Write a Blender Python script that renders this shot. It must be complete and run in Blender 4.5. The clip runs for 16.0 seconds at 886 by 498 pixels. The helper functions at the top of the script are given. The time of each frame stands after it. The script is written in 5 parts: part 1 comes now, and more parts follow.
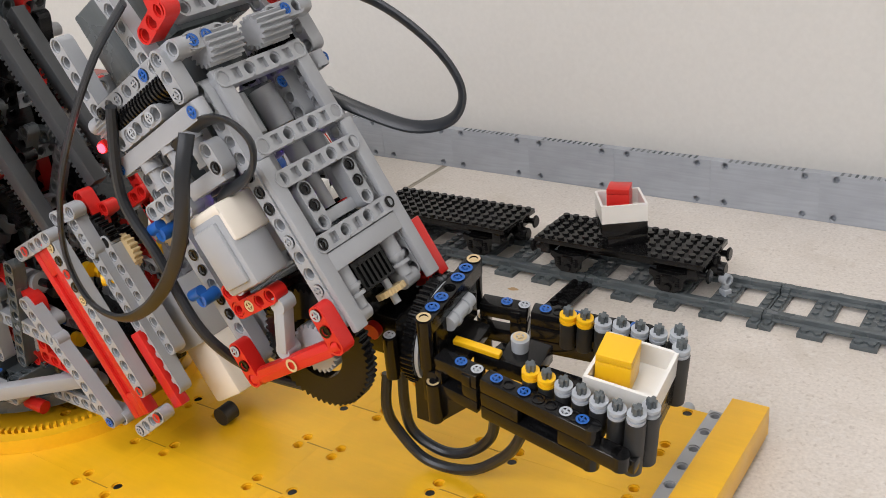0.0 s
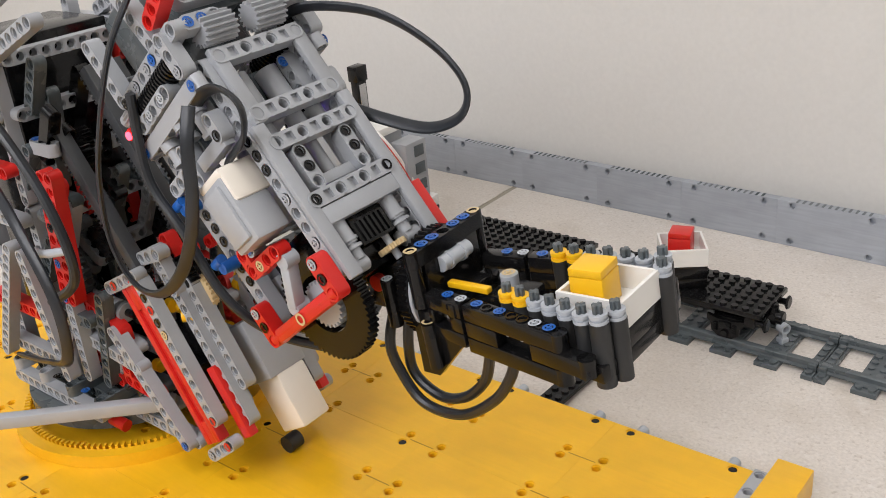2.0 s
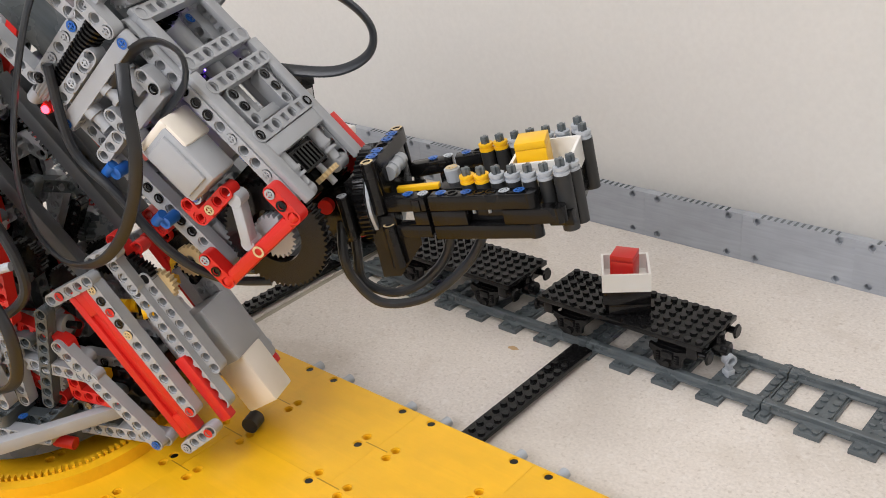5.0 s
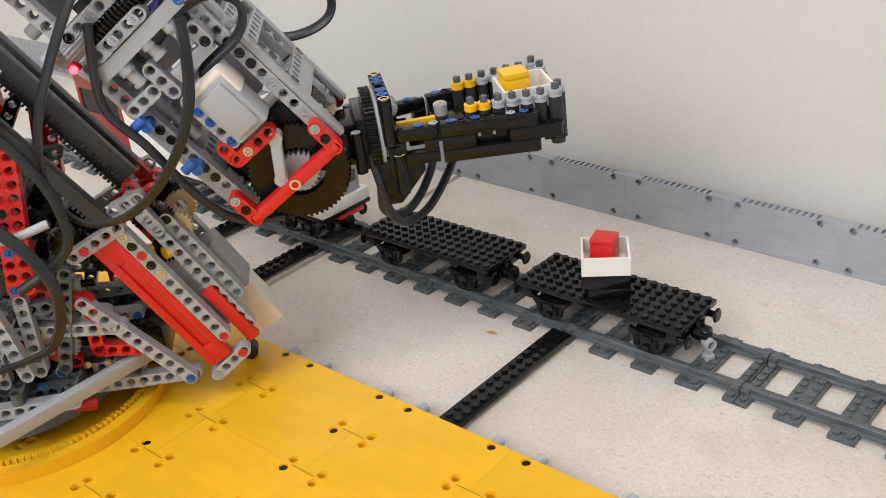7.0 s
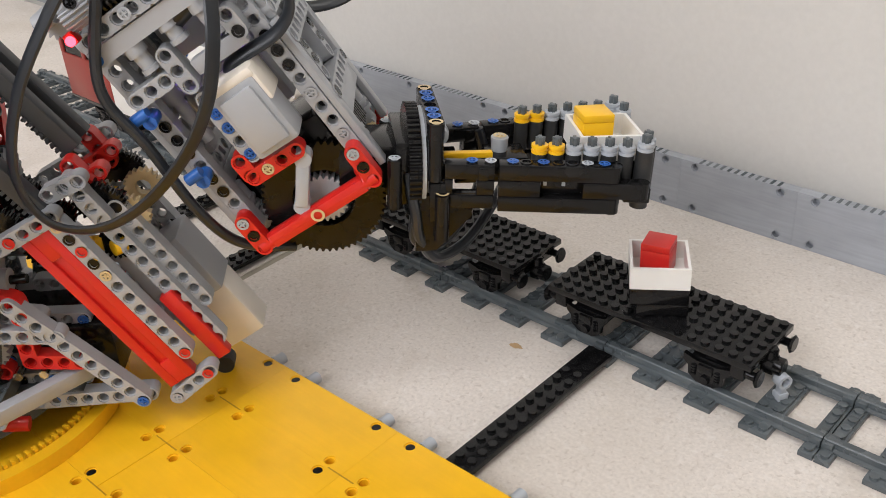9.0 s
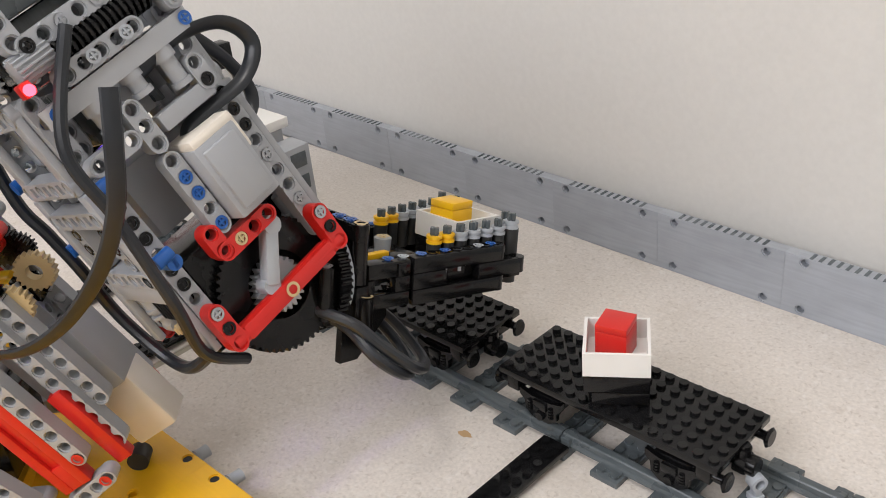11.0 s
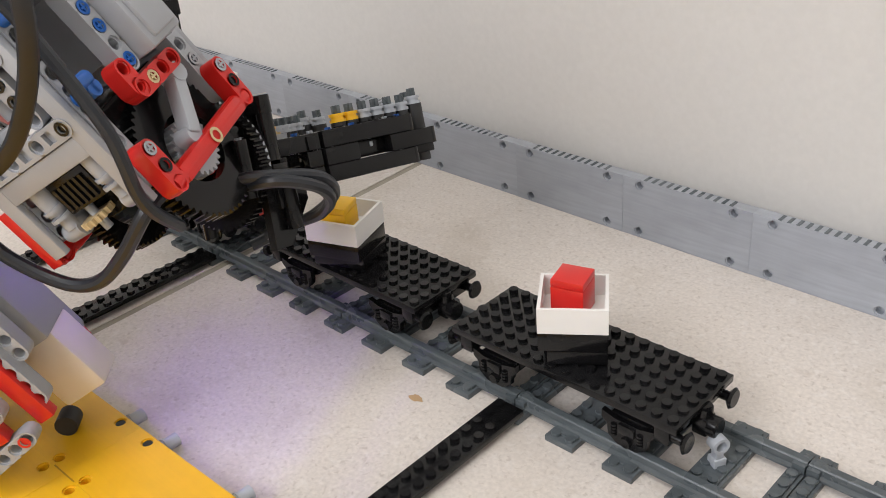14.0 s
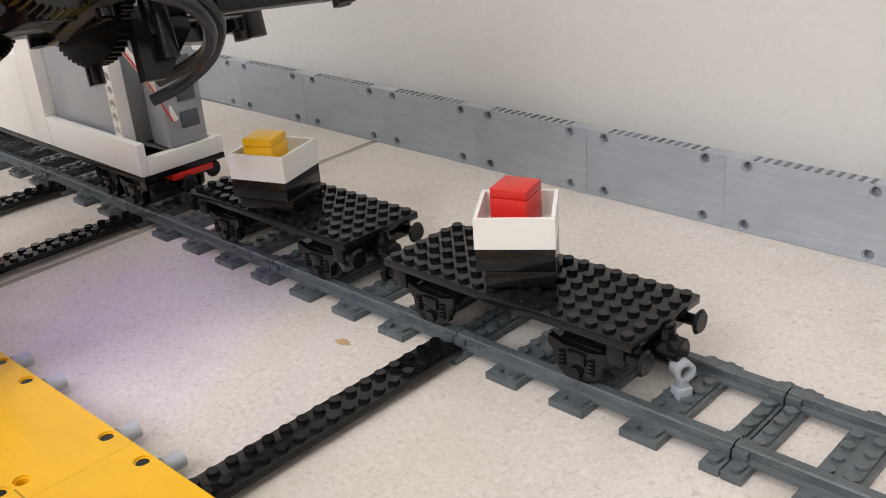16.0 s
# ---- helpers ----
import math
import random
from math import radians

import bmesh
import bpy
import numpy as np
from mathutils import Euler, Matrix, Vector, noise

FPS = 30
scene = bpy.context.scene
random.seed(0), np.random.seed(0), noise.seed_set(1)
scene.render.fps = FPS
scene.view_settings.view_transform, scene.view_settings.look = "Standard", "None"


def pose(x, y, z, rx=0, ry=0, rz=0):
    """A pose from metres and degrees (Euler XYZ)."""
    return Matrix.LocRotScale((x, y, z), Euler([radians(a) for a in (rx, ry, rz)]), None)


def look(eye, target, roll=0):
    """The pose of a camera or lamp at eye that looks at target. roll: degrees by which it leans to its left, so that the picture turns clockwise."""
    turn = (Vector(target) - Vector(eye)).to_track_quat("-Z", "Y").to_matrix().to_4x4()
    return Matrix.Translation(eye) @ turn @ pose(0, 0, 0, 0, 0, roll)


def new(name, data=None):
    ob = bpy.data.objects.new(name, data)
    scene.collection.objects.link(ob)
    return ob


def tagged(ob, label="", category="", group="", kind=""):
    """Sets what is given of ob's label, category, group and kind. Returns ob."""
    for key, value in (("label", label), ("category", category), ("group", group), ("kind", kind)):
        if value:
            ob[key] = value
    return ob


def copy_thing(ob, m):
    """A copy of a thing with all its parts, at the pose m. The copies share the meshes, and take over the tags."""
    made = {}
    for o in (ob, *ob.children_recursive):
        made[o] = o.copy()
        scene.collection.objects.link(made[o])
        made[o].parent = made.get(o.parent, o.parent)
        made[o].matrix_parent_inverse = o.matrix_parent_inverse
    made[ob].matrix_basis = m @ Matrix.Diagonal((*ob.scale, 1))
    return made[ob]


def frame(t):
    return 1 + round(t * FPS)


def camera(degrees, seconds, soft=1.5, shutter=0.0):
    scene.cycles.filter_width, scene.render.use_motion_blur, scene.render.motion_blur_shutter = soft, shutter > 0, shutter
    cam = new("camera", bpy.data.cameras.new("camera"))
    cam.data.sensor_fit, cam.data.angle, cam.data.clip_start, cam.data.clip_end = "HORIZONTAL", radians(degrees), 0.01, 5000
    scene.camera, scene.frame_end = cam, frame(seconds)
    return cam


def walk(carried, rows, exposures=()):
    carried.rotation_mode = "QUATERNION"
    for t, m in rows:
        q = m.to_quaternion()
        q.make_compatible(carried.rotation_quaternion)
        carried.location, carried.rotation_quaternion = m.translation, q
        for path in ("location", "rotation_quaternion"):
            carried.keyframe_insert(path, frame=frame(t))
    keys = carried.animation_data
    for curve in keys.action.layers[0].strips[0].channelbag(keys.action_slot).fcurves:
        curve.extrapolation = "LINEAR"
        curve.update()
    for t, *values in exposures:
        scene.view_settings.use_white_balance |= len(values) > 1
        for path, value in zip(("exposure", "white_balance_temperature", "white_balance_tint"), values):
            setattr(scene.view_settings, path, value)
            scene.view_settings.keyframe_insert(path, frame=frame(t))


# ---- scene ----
cam = camera(49.8, 16.0, soft=0.95)
PATH = [
    (0.0, pose(0.2887, -0.5776, 0.3179, 65.77, 5.20, 34.36)),
    (0.5, pose(0.2850, -0.5777, 0.3331, 65.33, 5.34, 33.37)),
    (1.0, pose(0.2660, -0.5729, 0.3501, 62.83, 4.85, 31.31)),
    (1.5, pose(0.2765, -0.5777, 0.3638, 62.99, 4.51, 33.12)),
    (2.0, pose(0.3019, -0.5746, 0.3635, 64.96, 5.04, 39.45)),
    (2.5, pose(0.3291, -0.5402, 0.3623, 64.15, 4.99, 42.05)),
    (3.0, pose(0.3298, -0.5137, 0.3692, 63.82, 5.08, 42.74)),
    (3.5, pose(0.3292, -0.5063, 0.3697, 64.61, 5.17, 41.97)),
    (4.0, pose(0.3301, -0.5000, 0.3672, 64.62, 5.65, 42.07)),
    (6.5, pose(0.3236, -0.4880, 0.3666, 62.93, 4.96, 40.54)),
    (7.0, pose(0.3255, -0.4843, 0.3624, 62.86, 5.05, 40.65)),
    (7.5, pose(0.3164, -0.4787, 0.3611, 61.96, 3.92, 39.94)),
    (8.0, pose(0.3052, -0.4660, 0.3596, 60.96, 3.50, 40.20)),
    (8.5, pose(0.2777, -0.4358, 0.3543, 61.04, 3.34, 42.04)),
    (9.0, pose(0.2495, -0.3999, 0.3352, 59.87, 3.40, 42.88)),
    (9.5, pose(0.2440, -0.3660, 0.3309, 60.87, 4.53, 43.02)),
    (12.0, pose(0.2408, -0.3136, 0.3324, 60.80, 5.01, 44.85)),
    (12.5, pose(0.2369, -0.3132, 0.3307, 60.87, 4.70, 44.92)),
    (13.0, pose(0.2383, -0.3141, 0.3321, 60.83, 5.05, 44.97)),
    (13.5, pose(0.2438, -0.3113, 0.3274, 60.85, 4.95, 44.65)),
    (14.0, pose(0.2441, -0.3011, 0.2995, 60.76, 4.37, 43.37)),
    (14.5, pose(0.2454, -0.2905, 0.2780, 60.31, 4.93, 42.90)),
    (15.0, pose(0.2479, -0.2828, 0.2651, 61.60, 5.47, 43.48)),
    (15.5, pose(0.2484, -0.2781, 0.2291, 63.29, 4.33, 43.41)),
    (16.0, pose(0.2499, -0.2750, 0.2078, 65.76, 4.05, 43.32)),
]
walk(cam, PATH, exposures=[(0.0, 0.10), (2.5, 0.12), (4.0, 0.16), (7.0, 0.20), (9.5, 0.17), (12.0, 0.24), (16.0, 0.20)])

# ---- daylight: sky through a window of the room ----
world = bpy.data.worlds.new("sky")
scene.world = world
world.use_nodes = True
wn = world.node_tree.nodes
sky = wn.new("ShaderNodeTexSky")
sky.sky_type, sky.sun_disc = "NISHITA", False
sky.sun_elevation, sky.sun_rotation = radians(40), radians(160)
world.node_tree.links.new(sky.outputs[0], wn["Background"].inputs[0])
wn["Background"].inputs[1].default_value = 0.12

ROOM_X0, ROOM_X1, ROOM_Y0, ROOM_Y1, ROOM_H = -1.6, 1.5, -2.0, 0.163, 2.45
win = new("window_light", bpy.data.lights.new("window_light", "AREA"))
win.data.shape, win.data.size, win.data.size_y = "RECTANGLE", 1.7, 1.25
win.data.energy, win.data.color = 33.5, (1.0, 0.985, 1.015)
win.matrix_world = look((-0.1, ROOM_Y0 + 0.03, 1.5), (-0.1, 0.0, 1.1))
# added soft fill from overhead, with no known fitting behind it
lamp = new("overhead_fill_light", bpy.data.lights.new("overhead_fill_light", "AREA"))
lamp.data.shape, lamp.data.size = "DISK", 0.5
lamp.data.energy, lamp.data.color = 10, (1.0, 0.965, 0.93)
lamp.matrix_world = look((0.25, -0.75, ROOM_H - 0.05), (0.25, -0.751, 0))


# ---- materials ----
def material(name, colour, rough=0.35, metal=0.0, vary=0.08, grain=0.0, grain_scale=900.0, scale=40.0, bump=0.0, coat=0.0, spread=0.0):
    """A plastic or stone: base colour with soft mottling at one scale, grain at another, fine relief and uneven gloss."""
    m = bpy.data.materials.new(name)
    m.use_nodes = True
    nt = m.node_tree
    n, l = nt.nodes, nt.links
    b = n["Principled BSDF"]
    tc = n.new("ShaderNodeTexCoord")
    big = n.new("ShaderNodeTexNoise")
    big.inputs["Scale"].default_value, big.inputs["Detail"].default_value = scale, 5
    l.new(tc.outputs["Object"], big.inputs["Vector"])
    small = n.new("ShaderNodeTexNoise")
    small.inputs["Scale"].default_value, small.inputs["Detail"].default_value = grain_scale, 3
    l.new(tc.outputs["Object"], small.inputs["Vector"])
    ramp = n.new("ShaderNodeMapRange")
    ramp.inputs["To Min"].default_value, ramp.inputs["To Max"].default_value = 1 - vary, 1 + vary
    ramp.inputs["From Min"].default_value, ramp.inputs["From Max"].default_value = 0.3, 0.7
    l.new(big.outputs["Fac"], ramp.inputs["Value"])
    ramp2 = n.new("ShaderNodeMapRange")
    ramp2.inputs["To Min"].default_value, ramp2.inputs["To Max"].default_value = 1 - grain, 1 + grain
    ramp2.inputs["From Min"].default_value, ramp2.inputs["From Max"].default_value = 0.3, 0.7
    l.new(small.outputs["Fac"], ramp2.inputs["Value"])
    mul = n.new("ShaderNodeMath")
    mul.operation = "MULTIPLY"
    l.new(ramp.outputs[0], mul.inputs[0])
    l.new(ramp2.outputs[0], mul.inputs[1])
    last = mul
    if spread:
        info = n.new("ShaderNodeObjectInfo")
        r3 = n.new("ShaderNodeMapRange")
        r3.inputs["To Min"].default_value, r3.inputs["To Max"].default_value = 1 - spread, 1 + spread
        l.new(info.outputs["Random"], r3.inputs["Value"])
        last = n.new("ShaderNodeMath")
        last.operation = "MULTIPLY"
        l.new(mul.outputs[0], last.inputs[0])
        l.new(r3.outputs[0], last.inputs[1])
    tint = n.new("ShaderNodeVectorMath")
    tint.operation = "SCALE"
    tint.inputs[0].default_value = colour
    l.new(last.outputs[0], tint.inputs["Scale"])
    l.new(tint.outputs[0], b.inputs["Base Color"])
    rr = n.new("ShaderNodeMapRange")
    rr.inputs["To Min"].default_value, rr.inputs["To Max"].default_value = rough * 0.8, min(1, rough * 1.25)
    l.new(big.outputs["Fac"], rr.inputs["Value"])
    l.new(rr.outputs[0], b.inputs["Roughness"])
    b.inputs["Metallic"].default_value = metal
    b.inputs["Coat Weight"].default_value = coat
    if bump:
        bp = n.new("ShaderNodeBump")
        bp.inputs["Strength"].default_value, bp.inputs["Distance"].default_value = bump, 0.0004
        l.new(small.outputs["Fac"], bp.inputs["Height"])
        l.new(bp.outputs[0], b.inputs["Normal"])
    return m


def glow(name, colour, strength):
    m = bpy.data.materials.new(name)
    m.use_nodes = True
    b = m.node_tree.nodes["Principled BSDF"]
    b.inputs["Base Color"].default_value = (*colour, 1)
    b.inputs["Emission Color"].default_value = (*colour, 1)
    b.inputs["Emission Strength"].default_value = strength
    return m


GREY = material("light_grey_plastic", (0.36, 0.375, 0.40), 0.33, vary=0.05, bump=0.04, spread=0.06)
PANEL_GREY = material("grey_panel_plastic", (0.325, 0.345, 0.378), 0.38, vary=0.07, bump=0.05, spread=0.05)
PIN_GREY = material("pin_grey_plastic", (0.42, 0.45, 0.49), 0.35, vary=0.04)
DARK_GREY = material("dark_grey_plastic", (0.085, 0.10, 0.108), 0.27, vary=0.14, bump=0.06, spread=0.08)
BLACK = material("black_plastic", (0.0075, 0.0075, 0.0080), 0.16, vary=0.25, bump=0.03)
BLACK.node_tree.nodes["Principled BSDF"].inputs["Specular IOR Level"].default_value = 0.28
RUBBER = material("black_rubber", (0.020, 0.021, 0.022), 0.5, vary=0.2, bump=0.05)
WHITE = material("white_plastic", (0.80, 0.79, 0.76), 0.32, vary=0.03, bump=0.03)
CREAM = material("aged_white_plastic", (0.80, 0.745, 0.66), 0.36, vary=0.04, bump=0.03)
RED = material("red_plastic", (0.60, 0.018, 0.014), 0.30, vary=0.08, bump=0.04)
YELLOW = material("yellow_plastic", (0.84, 0.46, 0.012), 0.30, vary=0.05, bump=0.05, spread=0.03)
# panel yellow darkened, for the shade inside the base slots
YELLOW_SLOT_SHADE = material("slot_shade_yellow", (0.42, 0.21, 0.008), 0.5, vary=0.05)
BRIGHT_YELLOW = material("bright_yellow_plastic", (0.88, 0.50, 0.01), 0.30, vary=0.05, bump=0.04)
BLUE = material("blue_plastic", (0.016, 0.11, 0.42), 0.32, vary=0.06)
TAN = material("tan_plastic", (0.60, 0.46, 0.25), 0.36, vary=0.06)
STEEL = material("steel", (0.55, 0.55, 0.55), 0.25, metal=1.0, vary=0.05)
WALL = material("painted_wall", (0.62, 0.605, 0.575), 0.75, vary=0.015, grain=0.02, grain_scale=260, scale=3, bump=0.12)
FLOOR = material("speckled_floor", (0.66, 0.610, 0.560), 0.42, vary=0.05, grain=0.09, grain_scale=480, scale=11, bump=0.06)


def weather(m, stain, scale, low, high, most):
    """Lay uneven stains over a material's colour."""
    n, l = m.node_tree.nodes, m.node_tree.links
    b = n["Principled BSDF"]
    src = b.inputs["Base Color"].links[0].from_socket
    tc = n.new("ShaderNodeTexCoord")
    ns = n.new("ShaderNodeTexNoise")
    ns.inputs["Scale"].default_value, ns.inputs["Detail"].default_value, ns.inputs["Distortion"].default_value = scale, 8, 0.6
    l.new(tc.outputs["Object"], ns.inputs["Vector"])
    r = n.new("ShaderNodeMapRange")
    r.inputs["From Min"].default_value, r.inputs["From Max"].default_value, r.inputs["To Max"].default_value = low, high, most
    l.new(ns.outputs["Fac"], r.inputs["Value"])
    mx = n.new("ShaderNodeMix")
    mx.data_type = "RGBA"
    l.new(r.outputs[0], mx.inputs["Factor"])
    l.new(src, mx.inputs["A"])
    mx.inputs["B"].default_value = (*stain, 1)
    l.new(mx.outputs["Result"], b.inputs["Base Color"])


weather(FLOOR, (0.47, 0.41, 0.34), 17, 0.54, 0.74, 0.45)
weather(FLOOR, (0.40, 0.32, 0.25), 75, 0.64, 0.78, 0.35)
weather(FLOOR, (0.36, 0.30, 0.25), 340, 0.57, 0.70, 0.42)
weather(FLOOR, (0.78, 0.75, 0.72), 190, 0.56, 0.70, 0.4)
weather(FLOOR, (0.50, 0.44, 0.36), 6, 0.50, 0.72, 0.35)
# darker copy of the red, with the cab's shade put into the colour
SHADED_RED = material("shaded_red_plastic", (0.25, 0.022, 0.014), 0.34, vary=0.08, bump=0.04)
RACK_GREY = material("dark_rack_plastic", (0.045, 0.048, 0.052), 0.4, vary=0.15, bump=0.05)
JOINT = material("joint_filler", (0.33, 0.30, 0.24), 0.7, vary=0.12)
STAIN = material("brown_stain", (0.50, 0.33, 0.17), 0.6, vary=0.2)
CEILING = material("ceiling_paint", (0.8, 0.79, 0.77), 0.8, vary=0.02)
CABLE = material("cable_sheath", (0.014, 0.017, 0.022), 0.34, vary=0.2)
LED_VIOLET = glow("violet_led", (0.22, 0.09, 1.0), 800)
LED_RED = glow("red_led", (1.0, 0.03, 0.05), 9)



def streak(m, amount, stretch):
    """Faint scuffs drawn out along one direction, over a material's colour."""
    n, l = m.node_tree.nodes, m.node_tree.links
    b = n["Principled BSDF"]
    src = b.inputs["Base Color"].links[0].from_socket
    tc, mp, ns, r, sc = (n.new("ShaderNode" + k) for k in ("TexCoord", "Mapping", "TexNoise", "MapRange", "VectorMath"))
    mp.inputs["Scale"].default_value = stretch
    ns.inputs["Scale"].default_value, ns.inputs["Detail"].default_value = 1.0, 6
    sc.operation = "SCALE"
    r.inputs["From Min"].default_value, r.inputs["From Max"].default_value = 0.3, 0.7
    r.inputs["To Min"].default_value, r.inputs["To Max"].default_value = 1 - amount, 1 + amount
    l.new(tc.outputs["Object"], mp.inputs["Vector"])
    l.new(mp.outputs[0], ns.inputs["Vector"])
    l.new(ns.outputs["Fac"], r.inputs["Value"])
    l.new(src, sc.inputs[0])
    l.new(r.outputs[0], sc.inputs["Scale"])
    l.new(sc.outputs[0], b.inputs["Base Color"])


streak(PANEL_GREY, 0.07, (30, 420, 420))
streak(DARK_GREY, 0.12, (60, 500, 500))
streak(YELLOW, 0.025, (25, 380, 380))

# ---- mesh helpers; U is the stud pitch ----
U = 0.008


def finish(bm, name):
    bmesh.ops.recalc_face_normals(bm, faces=bm.faces)
    me = bpy.data.meshes.new(name)
    bm.to_mesh(me)
    bm.free()
    return me


def shade(me, degrees=35):
    if len(me.polygons):
        me.polygons.foreach_set("use_smooth", [True] * len(me.polygons))
        me.set_sharp_from_angle(angle=radians(degrees))
    return me


def part(name, bm, mat, parent=None, label="", m=None):
    """One mesh object out of a bmesh or a mesh, under its thing."""
    me = bm if isinstance(bm, bpy.types.Mesh) else shade(finish(bm, name))
    if not me.materials:
        me.materials.append(mat)
    ob = new(name, me)
    ob.parent = parent
    if m is not None:
        ob.matrix_basis = m
    if label:
        ob["label"] = label
    return ob


def thing(name, m, label, category, group=""):
    ob = new(name)
    ob.empty_display_size = 0.01
    ob.matrix_basis = m
    return tagged(ob, label, category, group)


def box(bm, x0, x1, y0, y1, z0, z1, bevel=0.0, m=None):
    r = bmesh.ops.create_cube(bm, size=1.0, matrix=Matrix.LocRotScale(((x0 + x1) / 2, (y0 + y1) / 2, (z0 + z1) / 2), None, (x1 - x0, y1 - y0, z1 - z0)))
    vs = r["verts"]
    if bevel:
        es = {e for v in vs for e in v.link_edges}
        out = bmesh.ops.bevel(bm, geom=list(es), offset=bevel, segments=2, affect="EDGES", profile=0.5)
        vs = list({v for f in out["faces"] for v in f.verts} | {v for v in vs if v.is_valid})
    if m is not None:
        bmesh.ops.transform(bm, matrix=m, verts=vs)
    return vs


def cyl(bm, p0, p1, r0, r1=None, seg=14, cap=True):
    p0, p1 = Vector(p0), Vector(p1)
    d = p1 - p0
    m = Matrix.Translation((p0 + p1) / 2) @ d.to_track_quat("Z", "Y").to_matrix().to_4x4()
    return bmesh.ops.create_cone(bm, cap_ends=cap, segments=seg, radius1=r0, radius2=r0 if r1 is None else r1, depth=d.length, matrix=m)["verts"]


def bm_of(*parts):
    """A bmesh out of boxes (six numbers and a bevel) and cylinders (two points and a radius)."""
    bm = bmesh.new()
    for p in parts:
        if len(p) >= 6:
            box(bm, *p)
        else:
            cyl(bm, *p)
    return bm


def tube(name, points, r, mat, parent=None, flat=1.0, res=10):
    """A cable along smooth points, round or flattened, as a mesh."""
    pts = [Vector(p) for p in points]
    path = []
    for i in range(len(pts) - 1):
        a, b, c, d = pts[max(i - 1, 0)], pts[i], pts[i + 1], pts[min(i + 2, len(pts) - 1)]
        for k in range(res):
            s = k / res
            path.append(0.5 * (2 * b + (c - a) * s + (2 * a - 5 * b + 4 * c - d) * s * s + (3 * b - a - 3 * c + d) * s ** 3))
    path.append(pts[-1])
    bm = bmesh.new()
    rings, side = [], None
    for i, p in enumerate(path):
        t = (path[min(i + 1, len(path) - 1)] - path[max(i - 1, 0)]).normalized()
        if side is None:
            side = t.orthogonal().normalized()
        side = (side - t * side.dot(t)).normalized()
        up = t.cross(side)
        rings.append([bm.verts.new(p + r * (math.cos(a) * side + flat * math.sin(a) * up)) for a in [k * math.tau / 10 for k in range(10)]])
    for a, b in zip(rings, rings[1:]):
        for k in range(10):
            bm.faces.new((a[k], a[(k + 1) % 10], b[(k + 1) % 10], b[k]))
    bm.faces.new(rings[0])
    bm.faces.new(rings[-1])
    return part(name, bm, mat, parent)


RING = [(math.cos(a), math.sin(a)) for a in [k * math.tau / 16 for k in range(16)]]


def hole_cell(bm, cx, cy, h, ends=(0, 0), r1=0.0031, r2=0.00245, half=0.004, deep=0.0009, blind=0.0):
    """A pitch of a beam with its stepped pin hole; ends: -1 or 1 rounds that end of the cell along x."""
    outer = []
    for c, s in RING:
        k = half / max(abs(c), abs(s))
        if (ends[0] and c < -0.01) or (ends[1] and c > 0.01):
            k = half
        outer.append((cx + c * k, cy + s * k))
    for sgn in (1, -1):
        if blind and sgn < 0:
            continue
        z, zi = sgn * h, sgn * (h - deep)
        o = [bm.verts.new((x, y, z)) for x, y in outer]
        a = [bm.verts.new((cx + c * r1, cy + s * r1, z)) for c, s in RING]
        b = [bm.verts.new((cx + c * r1, cy + s * r1, zi)) for c, s in RING]
        d = [bm.verts.new((cx + c * r2, cy + s * r2, zi)) for c, s in RING]
        e = [bm.verts.new((cx + c * r2, cy + s * r2, h - blind if blind else 0)) for c, s in RING]
        for i in range(16):
            j = (i + 1) % 16
            for p, q in ((o, a), (a, b), (b, d), (d, e)):
                bm.faces.new((p[i], p[j], q[j], q[i]))
        if blind:
            bm.faces.new(e)
    return outer


BEAMS = {}


def beam_mesh(n, mat, thick=0.0078):
    """A straight lift beam of n holes along x, hole axis along z, with rounded ends."""
    key = (n, mat.name, thick)
    if key not in BEAMS:
        bm = bmesh.new()
        h = thick / 2
        for i in range(n):
            hole_cell(bm, i * U, 0, h, (i == 0, i == n - 1), half=0.004)
        for sx, cx in ((-1, 0), (1, (n - 1) * U)):
            arc = [(cx + sx * 0.004 * math.cos(a), 0.004 * math.sin(a)) for a in [radians(-90 + 22.5 * k) for k in range(9)]]
            lo = [bm.verts.new((x, y, -h)) for x, y in arc]
            hi = [bm.verts.new((x, y, h)) for x, y in arc]
            for k in range(8):
                bm.faces.new((lo[k], lo[k + 1], hi[k + 1], hi[k]))
        for sy in (-1, 1):
            for i in range(n - 1):
                q = [bm.verts.new((i * U + dx * U, sy * 0.004, z)) for dx, z in ((0, -h), (1, -h), (1, h), (0, h))]
                bm.faces.new(q)
        bmesh.ops.remove_doubles(bm, verts=bm.verts, dist=1e-5)
        BEAMS[key] = shade(finish(bm, "beam"))
        BEAMS[key].materials.append(mat)
    return BEAMS[key]


def frame_to(origin, along, axis):
    """The pose whose x runs along a direction and whose z is a hole axis."""
    x = Vector(along).normalized()
    z = Vector(axis)
    z = (z - x * z.dot(x)).normalized()
    y = z.cross(x)
    m = Matrix((x, y, z)).transposed().to_4x4()
    m.translation = Vector(origin)
    return m


def beam(n, origin, along, axis, mat=GREY, parent=None, name="beam", thick=0.0078, label=""):
    """A beam from its first hole's place, in metres of its thing."""
    return part(name, beam_mesh(n, mat, thick), mat, parent, label, frame_to(origin, along, axis))


